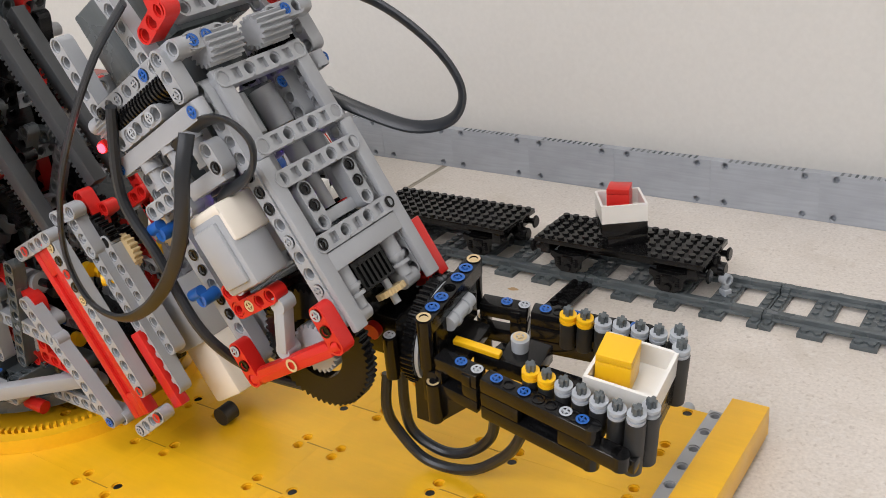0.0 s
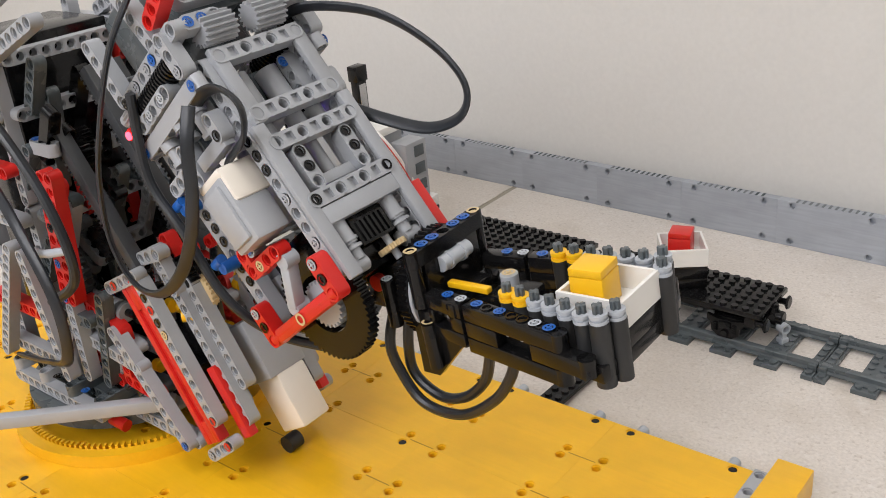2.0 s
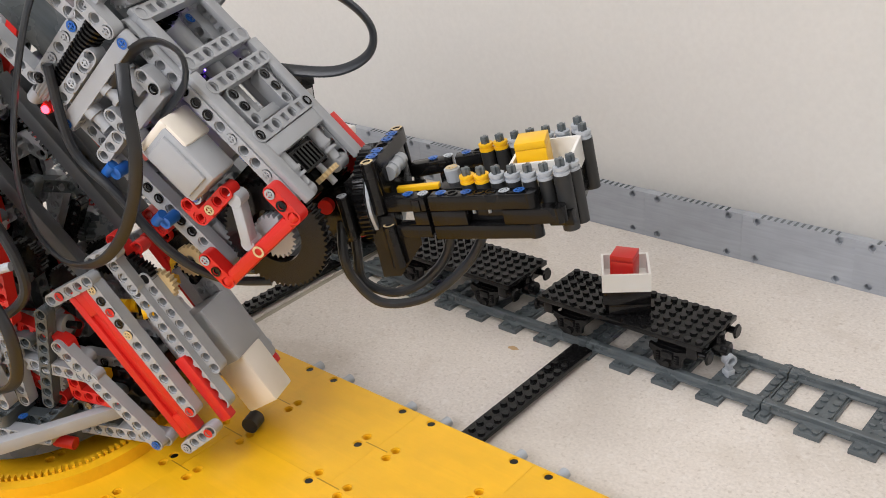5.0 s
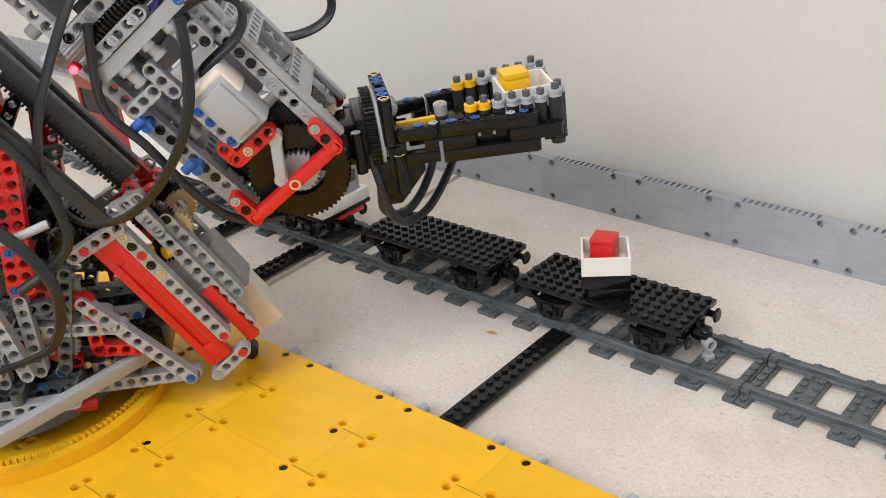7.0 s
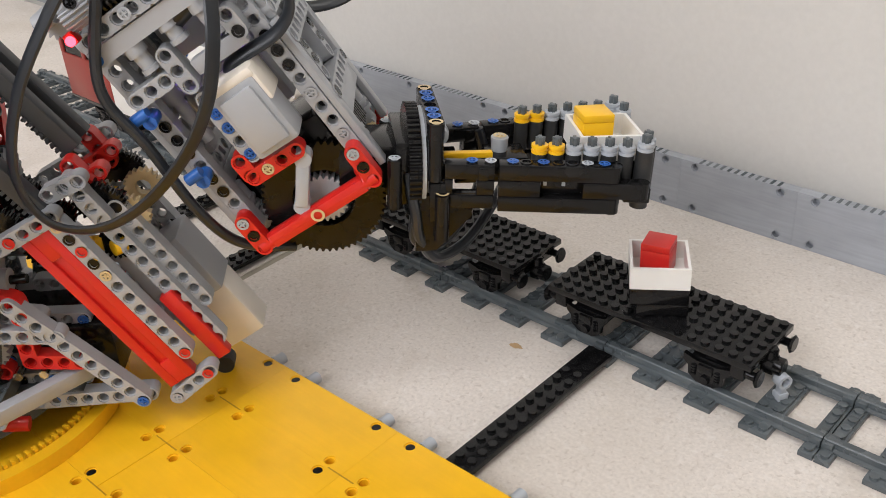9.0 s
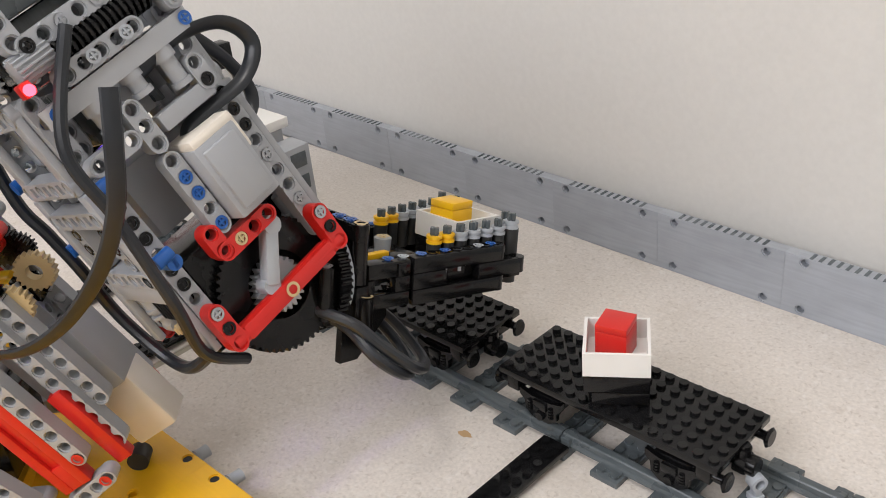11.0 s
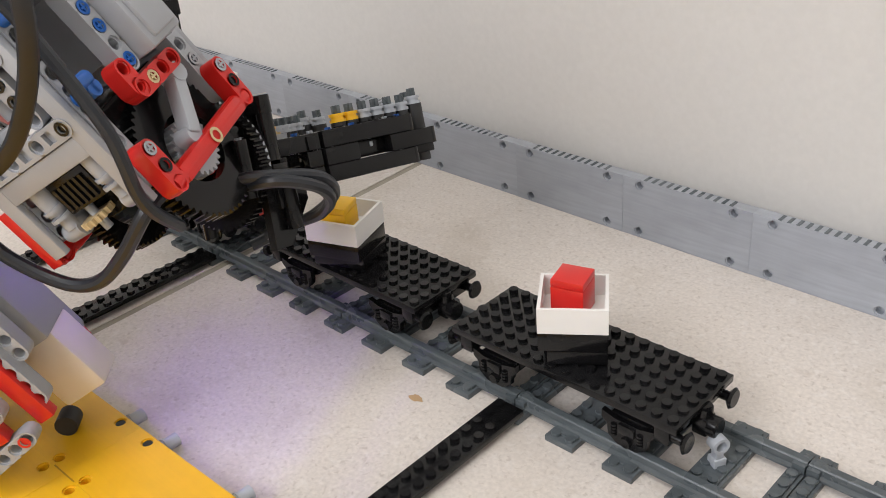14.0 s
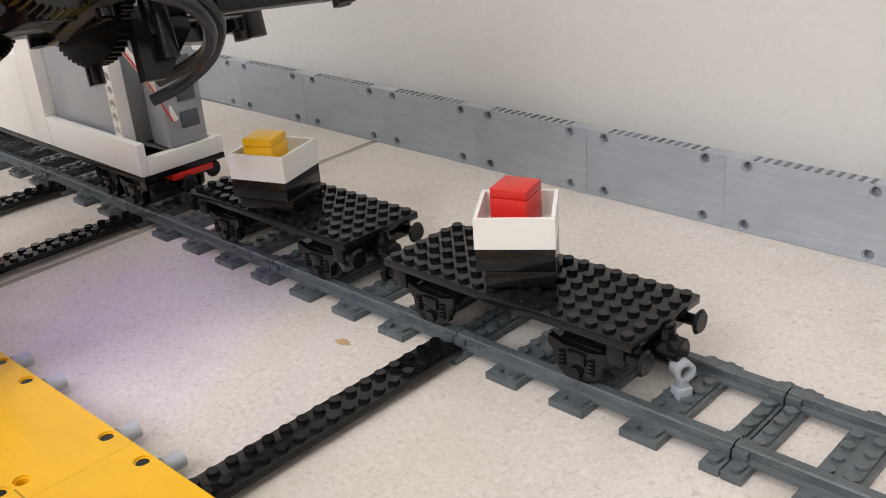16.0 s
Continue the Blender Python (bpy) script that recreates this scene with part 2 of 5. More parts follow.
def stud(bm, x, y, z, r=0.0024, h=0.0017, seg=12):
    a = [bm.verts.new((x + r * math.cos(k * math.tau / seg), y + r * math.sin(k * math.tau / seg), z)) for k in range(seg)]
    b = [bm.verts.new((v.co.x, v.co.y, z + h)) for v in a]
    for k in range(seg):
        bm.faces.new((a[k], a[(k + 1) % seg], b[(k + 1) % seg], b[k]))
    bm.faces.new(b)


def plate_bm(nx, ny, h=0.0032, studs=True, skip=()):
    """A studded plate round its own middle, standing on z = 0."""
    bm = bmesh.new()
    box(bm, -nx * U / 2 + 0.0001, nx * U / 2 - 0.0001, -ny * U / 2 + 0.0001, ny * U / 2 - 0.0001, 0, h, 0.00018)
    if studs:
        for i in range(nx):
            for j in range(ny):
                if (i, j) not in skip:
                    stud(bm, (i - (nx - 1) / 2) * U, (j - (ny - 1) / 2) * U, h)
    return bm


PANELS = {}


def panel_mesh(nx, ny, mat, h=0.004, holes=()):
    """A flat panel of nx by ny pitches with stepped holes at the given cells, its face at z = h."""
    key = (nx, ny, mat.name, h, tuple(holes))
    if key not in PANELS:
        bm = bmesh.new()
        for i in range(nx):
            for j in range(ny):
                cx, cy = (i + 0.5 - nx / 2) * U, (j + 0.5 - ny / 2) * U
                if (i, j) in holes:
                    hole_cell(bm, cx, cy, h, blind=0.005)
                else:
                    bm.faces.new([bm.verts.new((cx + a * 0.004, cy + b * 0.004, h)) for a, b in ((-1, -1), (1, -1), (1, 1), (-1, 1))])
        x, y = nx * U / 2, ny * U / 2
        b = 0.0004
        top = [(-x, -y), (x, -y), (x, y), (-x, y)]
        for k in range(4):
            (x0, y0), (x1, y1) = top[k], top[(k + 1) % 4]
            bm.faces.new([bm.verts.new(p) for p in ((x0, y0, -h), (x1, y1, -h), (x1, y1, h), (x0, y0, h))])
        bm.faces.new([bm.verts.new((px, py, -h)) for px, py in top])
        bmesh.ops.remove_doubles(bm, verts=bm.verts, dist=1e-5)
        me = shade(finish(bm, "panel"))
        me.materials.append(mat)
        PANELS[key] = me
    return PANELS[key]

# ---- the room ----
def structure(name, bm, mat, label):
    return tagged(part(name, bm, mat), label, "", "", "structure")


JOINT_X, JOINT_SKEW = -0.2450, -0.026


def skewed(bm):
    """Turn the edges along the joint a little, so that it runs askew to the track."""
    for v in bm.verts:
        if abs(v.co.x - JOINT_X) < 0.01:
            v.co.x += JOINT_SKEW * v.co.y
    return bm


structure("floor", skewed(bm_of((ROOM_X0, JOINT_X - 0.0030, ROOM_Y0, ROOM_Y1, -0.05, 0), (JOINT_X + 0.0030, ROOM_X1, ROOM_Y0, ROOM_Y1, -0.05, 0))), FLOOR, "pale speckled stone floor slabs with a joint")
structure("floor_joint", skewed(bm_of((JOINT_X - 0.0029, JOINT_X + 0.0029, ROOM_Y0, ROOM_Y1, -0.04, -0.0006))), JOINT, "grey brown filled floor joint")
structure("wall_north", bm_of((ROOM_X0, ROOM_X1, ROOM_Y1 + 0.012, ROOM_Y1 + 0.13, -0.05, ROOM_H)), WALL, "plain off-white painted wall")
structure("wall_west", bm_of((ROOM_X0 - 0.12, ROOM_X0, ROOM_Y0, ROOM_Y1 + 0.012, -0.05, ROOM_H)), WALL, "plain off-white painted wall")
structure("wall_east", bm_of((ROOM_X1, ROOM_X1 + 0.12, ROOM_Y0, ROOM_Y1 + 0.012, -0.05, ROOM_H)), WALL, "plain off-white painted wall")
structure("wall_south", bm_of((ROOM_X0, -0.95, ROOM_Y0 - 0.12, ROOM_Y0, -0.05, ROOM_H), (0.75, ROOM_X1, ROOM_Y0 - 0.12, ROOM_Y0, -0.05, ROOM_H),
                              (-0.95, 0.75, ROOM_Y0 - 0.12, ROOM_Y0, -0.05, 0.875), (-0.95, 0.75, ROOM_Y0 - 0.12, ROOM_Y0, 2.125, ROOM_H)), WALL, "off-white wall with a window opening")
structure("ceiling", bm_of((ROOM_X0, ROOM_X1, ROOM_Y0, ROOM_Y1 + 0.012, ROOM_H, ROOM_H + 0.1)), CEILING, "white ceiling")


def stain(x, y, r):
    bm = bmesh.new()
    vs = [bm.verts.new((x + r * random.uniform(0.5, 1.3) * math.cos(a), y + 0.6 * r * random.uniform(0.6, 1.2) * math.sin(a), 0.0002)) for a in [k * math.tau / 14 for k in range(14)]]
    bm.faces.new(vs)
    return tagged(part("stain", bm, STAIN), "small brown stain on the stone floor", "stain")


stain(-0.0459, -0.047, 0.0042)

# ---- grey panel skirting along the wall ----
CORNERS = ((1, 0), (9, 0), (1, 4), (9, 4))


def skirting():
    sk = new("skirting")
    sk.matrix_basis = pose(-0.14962, 0.16130 + 0.0022, 0, 0, 0, -0.83)
    tagged(sk, "low grey edging of flat building panels along the wall", "skirting", "", "structure")
    me = panel_mesh(11, 5, PANEL_GREY, 0.004, CORNERS)
    for k in range(-12, 12):
        x = (k + 0.5) * 0.0883
        part("panel", me, PANEL_GREY, sk, "", Matrix.Translation((x, random.uniform(-0.0002, 0.0002), 0.0202)) @ pose(0, 0, 0, 90, 0, 0) @ Matrix.Diagonal((1.0030, 1, 1, 1)))
        # the ribbed upper edge between the pin holes, and the notches at the foot
        bm = bmesh.new()
        for i in range(12):
            box(bm, x - 0.0295 + i * 0.0053, x - 0.0275 + i * 0.0053, -0.0036, 0.0032, 0.0399, 0.0405)
        part("rib", bm, DARK_GREY, sk)


skirting()


# ---- track ----
def track_segment(x):
    t = thing("track_segment", pose(x, 0, 0), "dark grey plastic straight rail track on the floor", "rail track", "track segments")
    rail = bmesh.new()
    prof = ((-0.0042, 0.0032), (-0.0042, 0.0044), (-0.0024, 0.0052), (-0.0024, 0.0082), (-0.0018, 0.0088), (0.0018, 0.0088), (0.0024, 0.0082), (0.0024, 0.0052), (0.0042, 0.0044), (0.0042, 0.0032))
    L = 0.1277
    a = [rail.verts.new((0.0003, y, z)) for y, z in prof]
    b = [rail.verts.new((L, y, z)) for y, z in prof]
    for k in range(len(prof)):
        j = (k + 1) % len(prof)
        rail.faces.new((a[k], a[j], b[j], b[k]))
    rail.faces.new(a)
    rail.faces.new(b)
    # joint collars at both ends
    for x0, x1 in ((0.0003, 0.006), (L - 0.006, L)):
        box(rail, x0, x1, -0.0046, 0.0046, 0.0030, 0.0078, 0.0004)
    me = shade(finish(rail, "rail"))
    for y in (-0.020, 0.020):
        part("rail", me, DARK_GREY, t, "", Matrix.Translation((0, y, 0)))
    for k in range(4):
        if k == 0:
            spans = ((0.0003, 0.0079),)
        else:
            spans = ((0.032 * k - 0.0079, 0.032 * k + 0.0079),)
        if k == 0:
            spans += ((0.1201, 0.1277),)
        for x0, x1 in spans:
            bm = bmesh.new()
            box(bm, x0, x1, -0.0318, 0.0318, 0, 0.0032, 0.0002)
            box(bm, x0 + 0.0014, x1 - 0.0014, -0.0272, 0.0272, 0.003, 0.0046, 0.0002)
            n = 2 if k else 1
            for i in range(n):
                cx = x0 + (i + 0.5) * (x1 - x0) / n
                for j in (-3.5, -1.5, -0.5, 0.5, 1.5, 3.5):
                    stud(bm, cx, j * U, 0.0032 if abs(j) > 3 else 0.0046, h=0.0016 if abs(j) > 3 else 0.0012)
            part("sleeper", bm, DARK_GREY, t)
    return t


first = track_segment(-0.128)
for k in (-6, -5, -4, -3, -2, 0, 1, 2):
    copy_thing(first, pose(0.128 * k, 0, 0))


# ---- black plates that tie the base to the track ----
def tie_plate(x):
    t = part("tie_plate", plate_bm(2, 16), BLACK, None, "", pose(x, -0.0272 - 0.064, 0.0034))
    return tagged(t, "long black studded plate tying base and track together", "plate", "tie plates")


for x in (0.0, -0.256, -0.352):
    tie_plate(x)


# ---- wagons ----
def bogie(parent, x):
    """A single-axle running gear with a winged side frame on each side."""
    bm = bmesh.new()
    box(bm, -0.011, 0.011, -0.0155, 0.0155, 0.0175, 0.0240, 0.0005)
    outline = ((-0.0135, 0.0245), (-0.0135, 0.0205), (-0.0105, 0.0180), (-0.0100, 0.0125), (-0.0060, 0.0095), (-0.0035, 0.0080),
               (0.0035, 0.0080), (0.0060, 0.0095), (0.0100, 0.0125), (0.0105, 0.0180), (0.0135, 0.0205), (0.0135, 0.0245), (0.0060, 0.0225), (-0.0060, 0.0225))
    for s in (-1, 1):
        rings = [[bm.verts.new((px, s * y, pz)) for px, pz in outline] for y in (0.0190, 0.0218)]
        n = len(outline)
        bm.faces.new(rings[0])
        bm.faces.new(rings[1][::-1])
        for k in range(n):
            bm.faces.new((rings[0][k], rings[1][k], rings[1][(k + 1) % n], rings[0][(k + 1) % n]))
        # axle box and a spring on each side of it
        cyl(bm, (0, s * 0.0214, 0.0125), (0, s * 0.0236, 0.0125), 0.0030, 0.0024, seg=16)
        y0, y1 = sorted((s * 0.0214, s * 0.0230))
        box(bm, -0.0042, 0.0042, y0, y1, 0.0162, 0.0215, 0.0006)
        for k in (-1, 1):
            for i in range(4):
                cyl(bm, (k * 0.0068, s * 0.0216, 0.0135 + i * 0.0017), (k * 0.0068, s * 0.0216, 0.0145 + i * 0.0017), 0.0016, seg=10)
        box(bm, -0.010, 0.010, min(s * 0.0150, s * 0.0191), max(s * 0.0150, s * 0.0191), 0.0205, 0.0236, 0.0003)
    bmesh.ops.recalc_face_normals(bm, faces=bm.faces)
    part("bogie", bm, BLACK, parent, "", Matrix.Translation((x, 0, 0)))
    for s in (-1, 1):
        w = bmesh.new()
        cyl(w, (0, s * 0.0160, 0), (0, s * 0.0186, 0), 0.0072, seg=22)
        cyl(w, (0, s * 0.0152, 0), (0, s * 0.0168, 0), 0.0085, seg=22)
        cyl(w, (0, s * 0.0180, 0), (0, s * 0.0189, 0), 0.0030, seg=12)
        part("wheel", w, BLACK, parent, "", Matrix.Translation((x, 0, 0.0160)))


def coupling(parent, x, s):
    """Buffer beam with two round buffers and a magnet coupling; s is the way it points."""
    bm = bmesh.new()
    x -= s * 0.0042
    box(bm, min(x - s * 0.0075, x), max(x - s * 0.0075, x), -0.0225, 0.0225, 0.0215, 0.0300, 0.0005)
    box(bm, min(x, x + s * 0.0072), max(x, x + s * 0.0072), -0.0040, 0.0040, 0.0178, 0.0270, 0.0008)
    part("buffer_beam", bm, BLACK, parent)
    for y in (-0.0192, 0.0192):
        bm = bmesh.new()
        cyl(bm, (x, y, 0.0250), (x + s * 0.0058, y, 0.0250), 0.0024, seg=12)
        cyl(bm, (x + s * 0.0055, y, 0.0250), (x + s * 0.0068, y, 0.0250), 0.0038, 0.0052, seg=20)
        cyl(bm, (x + s * 0.0068, y, 0.0250), (x + s * 0.0080, y, 0.0250), 0.0052, 0.0042, seg=20)
        part("buffer", bm, BLACK, parent)
    bm = bmesh.new()
    cyl(bm, (x + s * 0.0070, 0, 0.0225), (x + s * 0.0110, 0, 0.0225), 0.0050, seg=20)
    cyl(bm, (x + s * 0.0110, 0, 0.0225), (x + s * 0.0116, 0, 0.0225), 0.0050, 0.0042, seg=20)
    part("magnet", bm, BLACK, parent)
    bm = bmesh.new()
    cyl(bm, (x + s * 0.0040, 0, 0.0268), (x + s * 0.0040, 0, 0.0312), 0.0036, seg=16)
    cyl(bm, (x + s * 0.0040, 0, 0.0310), (x + s * 0.0040, 0, 0.0326), 0.0028, seg=16)
    part("knob", bm, BLACK, parent)


DECK_Z = 0.0303


def wagon(x):
    t = thing("wagon", pose(x, 0, 0), "black studded flat wagon standing on the rails", "train wagon", "flat wagons")
    part("deck", plate_bm(16, 6, 0.0036), BLACK, t, "", Matrix.Translation((0, 0, DECK_Z)))
    part("underframe", bm_of((-0.058, 0.058, -0.0075, 0.0075, 0.0215, DECK_Z, 0.0005), (-0.030, 0.030, -0.0155, 0.0155, 0.0240, DECK_Z, 0.0005)), BLACK, t)
    for bx in (-0.0385, 0.0385):
        bogie(t, bx)
    coupling(t, 0.064, 1)
    coupling(t, -0.064, -1)
    return t


WAGON_X = 0.024
FAR_X = -0.130
wagon(WAGON_X)
wagon(FAR_X)


def tray_bm(nx=4, ny=4, h=0.0130):
    bm = bmesh.new()
    x, y, w = nx * U / 2, ny * U / 2, 0.0016
    box(bm, -x, x, -y, y, 0, 0.0020)
    for s in (-1, 1):
        box(bm, min(s * x, s * (x - w)), max(s * x, s * (x - w)), -y, y, 0.0020, h)
        box(bm, -x + w, x - w, min(s * y, s * (y - w)), max(s * y, s * (y - w)), 0.0020, h)
    return bm


def tray(name, m, colour, mat):
    t = thing(name, m, "white open tray on a black foot, holding a %s block" % colour, "tray", "block trays")
    part("shell", tray_bm(), WHITE, t)
    # black plates under the tray on which it stands
    part("foot", bm_of((-0.0158, 0.0158, -0.0158, 0.0158, -0.0096, -0.0002, 0.0003)), BLACK, t, "black brick foot")
    part("foot_plate", bm_of((-0.0118, 0.0158, -0.0158, 0.0158, -0.0168, -0.0098, 0.0003)), BLACK, t, "black brick foot")
    return t


def block(m, colour, mat):
    t = thing("block", m, "%s square block of two bricks in a white tray" % colour, "block", "cargo blocks")
    part("brick", bm_of((-0.0079, 0.0079, -0.0079, 0.0079, 0, 0.0148, 0.0003)), mat, t)
    part("tile", bm_of((-0.0079, 0.0079, -0.0079, 0.0079, 0.0150, 0.0188, 0.0004)), mat, t)
    return t


# ---- helpers for the machine, in stud pitches of a part's own space ----
def V(x, y, z):
    return Vector((x * U, y * U, z * U))


def ubox(bm, x0, x1, y0, y1, z0, z1, bevel=0.0004, m=None):
    return box(bm, x0 * U, x1 * U, y0 * U, y1 * U, z0 * U, z1 * U, bevel, m)


def ucyl(bm, p0, p1, r, r1=None, seg=14):
    return cyl(bm, V(*p0), V(*p1), r * U, None if r1 is None else r1 * U, seg)


ALT = {}


def rung_mesh(n, mat):
    """A cross rung of n pitches: pin holes at every other pitch, square recesses between."""
    key = (n, mat.name)
    if key not in ALT:
        bm = bmesh.new()
        h = 0.0039
        for i in range(n):
            if i % 2 == 0:
                hole_cell(bm, i * U, 0, h, (i == 0, i == n - 1))
            else:
                for s in (1, -1):
                    o = [(-0.004, -0.004), (0.004, -0.004), (0.004, 0.004), (-0.004, 0.004)]
                    q = [(-0.0022, -0.0024), (0.0022, -0.0024), (0.0022, 0.0024), (-0.0022, 0.0024)]
                    a = [bm.verts.new((i * U + x, y, s * h)) for x, y in o]
                    b = [bm.verts.new((i * U + x, y, s * h)) for x, y in q]
                    c = [bm.verts.new((i * U + x, y, s * 0.0018)) for x, y in q]
                    for k in range(4):
                        j = (k + 1) % 4
                        bm.faces.new((a[k], a[j], b[j], b[k]))
                        bm.faces.new((b[k], b[j], c[j], c[k]))
                    bm.faces.new(c)
        for sx, cx in ((-1, 0), (1, (n - 1) * U)):
            arc = [(cx + sx * 0.004 * math.cos(a), 0.004 * math.sin(a)) for a in [radians(-90 + 22.5 * k) for k in range(9)]]
            lo = [bm.verts.new((x, y, -h)) for x, y in arc]
            hi = [bm.verts.new((x, y, h)) for x, y in arc]
            for k in range(8):
                bm.faces.new((lo[k], lo[k + 1], hi[k + 1], hi[k]))
        for sy in (-1, 1):
            for i in range(n - 1):
                bm.faces.new([bm.verts.new((i * U + dx * U, sy * 0.004, z)) for dx, z in ((0, -h), (1, -h), (1, h), (0, h))])
        bmesh.ops.remove_doubles(bm, verts=bm.verts, dist=1e-5)
        ALT[key] = shade(finish(bm, "rung"))
        ALT[key].materials.append(mat)
    return ALT[key]


def rung(n, origin, along, axis, mat=GREY, parent=None):
    return part("rung", rung_mesh(n, mat), mat, parent, "", frame_to(V(*origin), along, axis))


def ub(n, origin, along, axis, mat=GREY, parent=None, name="beam", label=""):
    return beam(n, V(*origin), along, axis, mat, parent, name, label=label)


PINS = {}


def pin(origin, axis, mat, parent, r=0.36, h=0.05, cross=True):
    """The flush end of a connector pin in a hole: a collar with a slot or a cross."""
    key = (mat.name, r, cross)
    if key not in PINS:
        bm = bmesh.new()
        seg = 16
        for rr0, rr1, z in ((r, r * 0.62, 0.0006), (r * 0.62, 0, -0.0003)):
            a = [bm.verts.new((rr0 * U * math.cos(k * math.tau / seg), rr0 * U * math.sin(k * math.tau / seg), z)) for k in range(seg)]
            if rr1:
                b = [bm.verts.new((rr1 * U * math.cos(k * math.tau / seg), rr1 * U * math.sin(k * math.tau / seg), z)) for k in range(seg)]
                for k in range(seg):
                    bm.faces.new((a[k], a[(k + 1) % seg], b[(k + 1) % seg], b[k]))
            else:
                bm.faces.new(a)
        if cross:
            box(bm, -0.0016, 0.0016, -0.0004, 0.0004, -0.0006, 0.0007)
            box(bm, -0.0004, 0.0004, -0.0016, 0.0016, -0.0006, 0.0008)
        PINS[key] = shade(finish(bm, "pin"))
        PINS[key].materials.append(mat)
    z = Vector(axis).normalized()
    return part("pin", PINS[key], mat, parent, "", Matrix.Translation(V(*origin)) @ z.to_track_quat("Z", "Y").to_matrix().to_4x4())


def gear_bm(r, w, teeth, axis="Y", tooth=0.22, bore=0.0):
    """A spur gear of radius r and width w in pitches, round its own middle."""
    bm = bmesh.new()
    n = teeth * 4
    rim = []
    for k in range(n):
        q = r if k % 4 in (0, 1) else r - tooth
        a = k * math.tau / n
        rim.append((q * U * math.cos(a), q * U * math.sin(a)))
    lo = [bm.verts.new((x, y, -w * U / 2)) for x, y in rim]
    hi = [bm.verts.new((x, y, w * U / 2)) for x, y in rim]
    for k in range(n):
        j = (k + 1) % n
        bm.faces.new((lo[k], lo[j], hi[j], hi[k]))
    if bore:
        for ring, z in ((lo, -w * U / 2), (hi, w * U / 2)):
            b = [bm.verts.new((bore * U * math.cos(k * math.tau / n), bore * U * math.sin(k * math.tau / n), z)) for k in range(n)]
            for k in range(n):
                j = (k + 1) % n
                bm.faces.new((ring[k], ring[j], b[j], b[k]))
            if z < 0:
                b0 = b
        for k in range(n):
            j = (k + 1) % n
            bm.faces.new((b0[k], b0[j], b[j], b[k]))
    else:
        bm.faces.new(lo)
        bm.faces.new(hi)
    rot = {"Z": Matrix(), "Y": Matrix.Rotation(radians(90), 4, "X"), "X": Matrix.Rotation(radians(90), 4, "Y")}[axis]
    bmesh.ops.transform(bm, matrix=rot, verts=bm.verts)
    return bm


# ---- yellow base of flat panels ----
def base_plate():
    t = new("base_plate")
    t.matrix_basis = pose(-0.12417, -0.1551, 0, 0, 0, 0.766)
    tagged(t, "wide yellow base of flat panels on the floor", "base plate")
    half = panel_mesh(11, 5, YELLOW, 0.004, CORNERS)
    for r in range(9):
        for k in range(-4, 3):
            x, y = (k + 0.5) * 0.0884, -0.0205 - r * 0.0402
            part("panel", half, YELLOW, t, "", Matrix.Translation((x, y, 0.0082 + random.uniform(-0.00012, 0.00012))) @ Matrix.Diagonal((1.0037, 1.0035, 1, 1)))
            # black pins in some of the holes, slots at the joints as strips with their shade painted in
            for i, j in CORNERS:
                if r == 0 and j == 4 or random.random() < 0.10:
                    q = bmesh.new()
                    cyl(q, (x + (i - 5) * U, y + (j - 2) * U, 0.0085), (x + (i - 5) * U, y + (j - 2) * U, 0.0114), 0.00245, seg=12)
                    part("pin", q, BLACK, t)
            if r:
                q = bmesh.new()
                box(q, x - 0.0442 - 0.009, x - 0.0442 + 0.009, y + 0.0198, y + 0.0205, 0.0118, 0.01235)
                part("slot", q, YELLOW_SLOT_SHADE, t)
    # support blocks beneath, and grey axle ends along the front edge
    part("support", bm_of((-0.352, 0.264, -0.358, -0.004, 0, 0.0042)), DARK_GREY, t)
    for i in range(-7, 6):
        q = bmesh.new()
        x = 0.022 + i * 0.0442 + (0.006 if i % 2 else -0.008)
        cyl(q, (x, -0.002, 0.0060), (x, 0.0095, 0.0060), 0.0034, seg=14)
        cyl(q, (x, 0.0020, 0.0060), (x, 0.0032, 0.0060), 0.0040, seg=14)
        part("axle_end", q, PIN_GREY, t)
    # raised edge at the short side: grey beam and yellow bricks
    part("edge_slab", bm_of((0.2742, 0.2940, -0.1165, 0.0060, 0.0042, 0.0215, 0.0005)), YELLOW, t)
    part("edge_beam", panel_mesh(1, 13, GREY, 0.004, tuple((0, j) for j in range(0, 13, 2))), GREY, t, "", Matrix.Translation((0.2699, -0.0570, 0.0140)))
    return t


base_plate()

BASE = (-0.247, -0.290)


def turntable_ring():
    t = thing("turntable_ring", pose(BASE[0] + 0.008, BASE[1], 0.0123), "yellow toothed turntable ring lying on the base", "ring gear")
    n = 96
    for name, r0, r1, z0, z1 in (("rim", 0.0805, 0.0880, 0.0, 0.0085), ("flange", 0.0735, 0.0803, 0.0, 0.0050)):
        bm = bmesh.new()
        loops = []
        for r, z in ((r0, z0), (r1, z0), (r1, z1), (r0, z1)):
            loops.append([bm.verts.new((r * math.cos(k * math.tau / n), r * math.sin(k * math.tau / n), z)) for k in range(n)])
        for a in range(4):
            for k in range(n):
                j = (k + 1) % n
                bm.faces.new((loops[a][k], loops[a][j], loops[(a + 1) % 4][j], loops[(a + 1) % 4][k]))
        part(name, bm, YELLOW, t)
    bm = bmesh.new()
    for k in range(128):
        a = k * math.tau / 128
        box(bm, 0.0766, 0.0804, -0.0009, 0.0009, 0.0050, 0.0105, 0, Matrix.Rotation(a, 4, "Z"))
    part("teeth", bm, YELLOW, t)
    return t


turntable_ring()

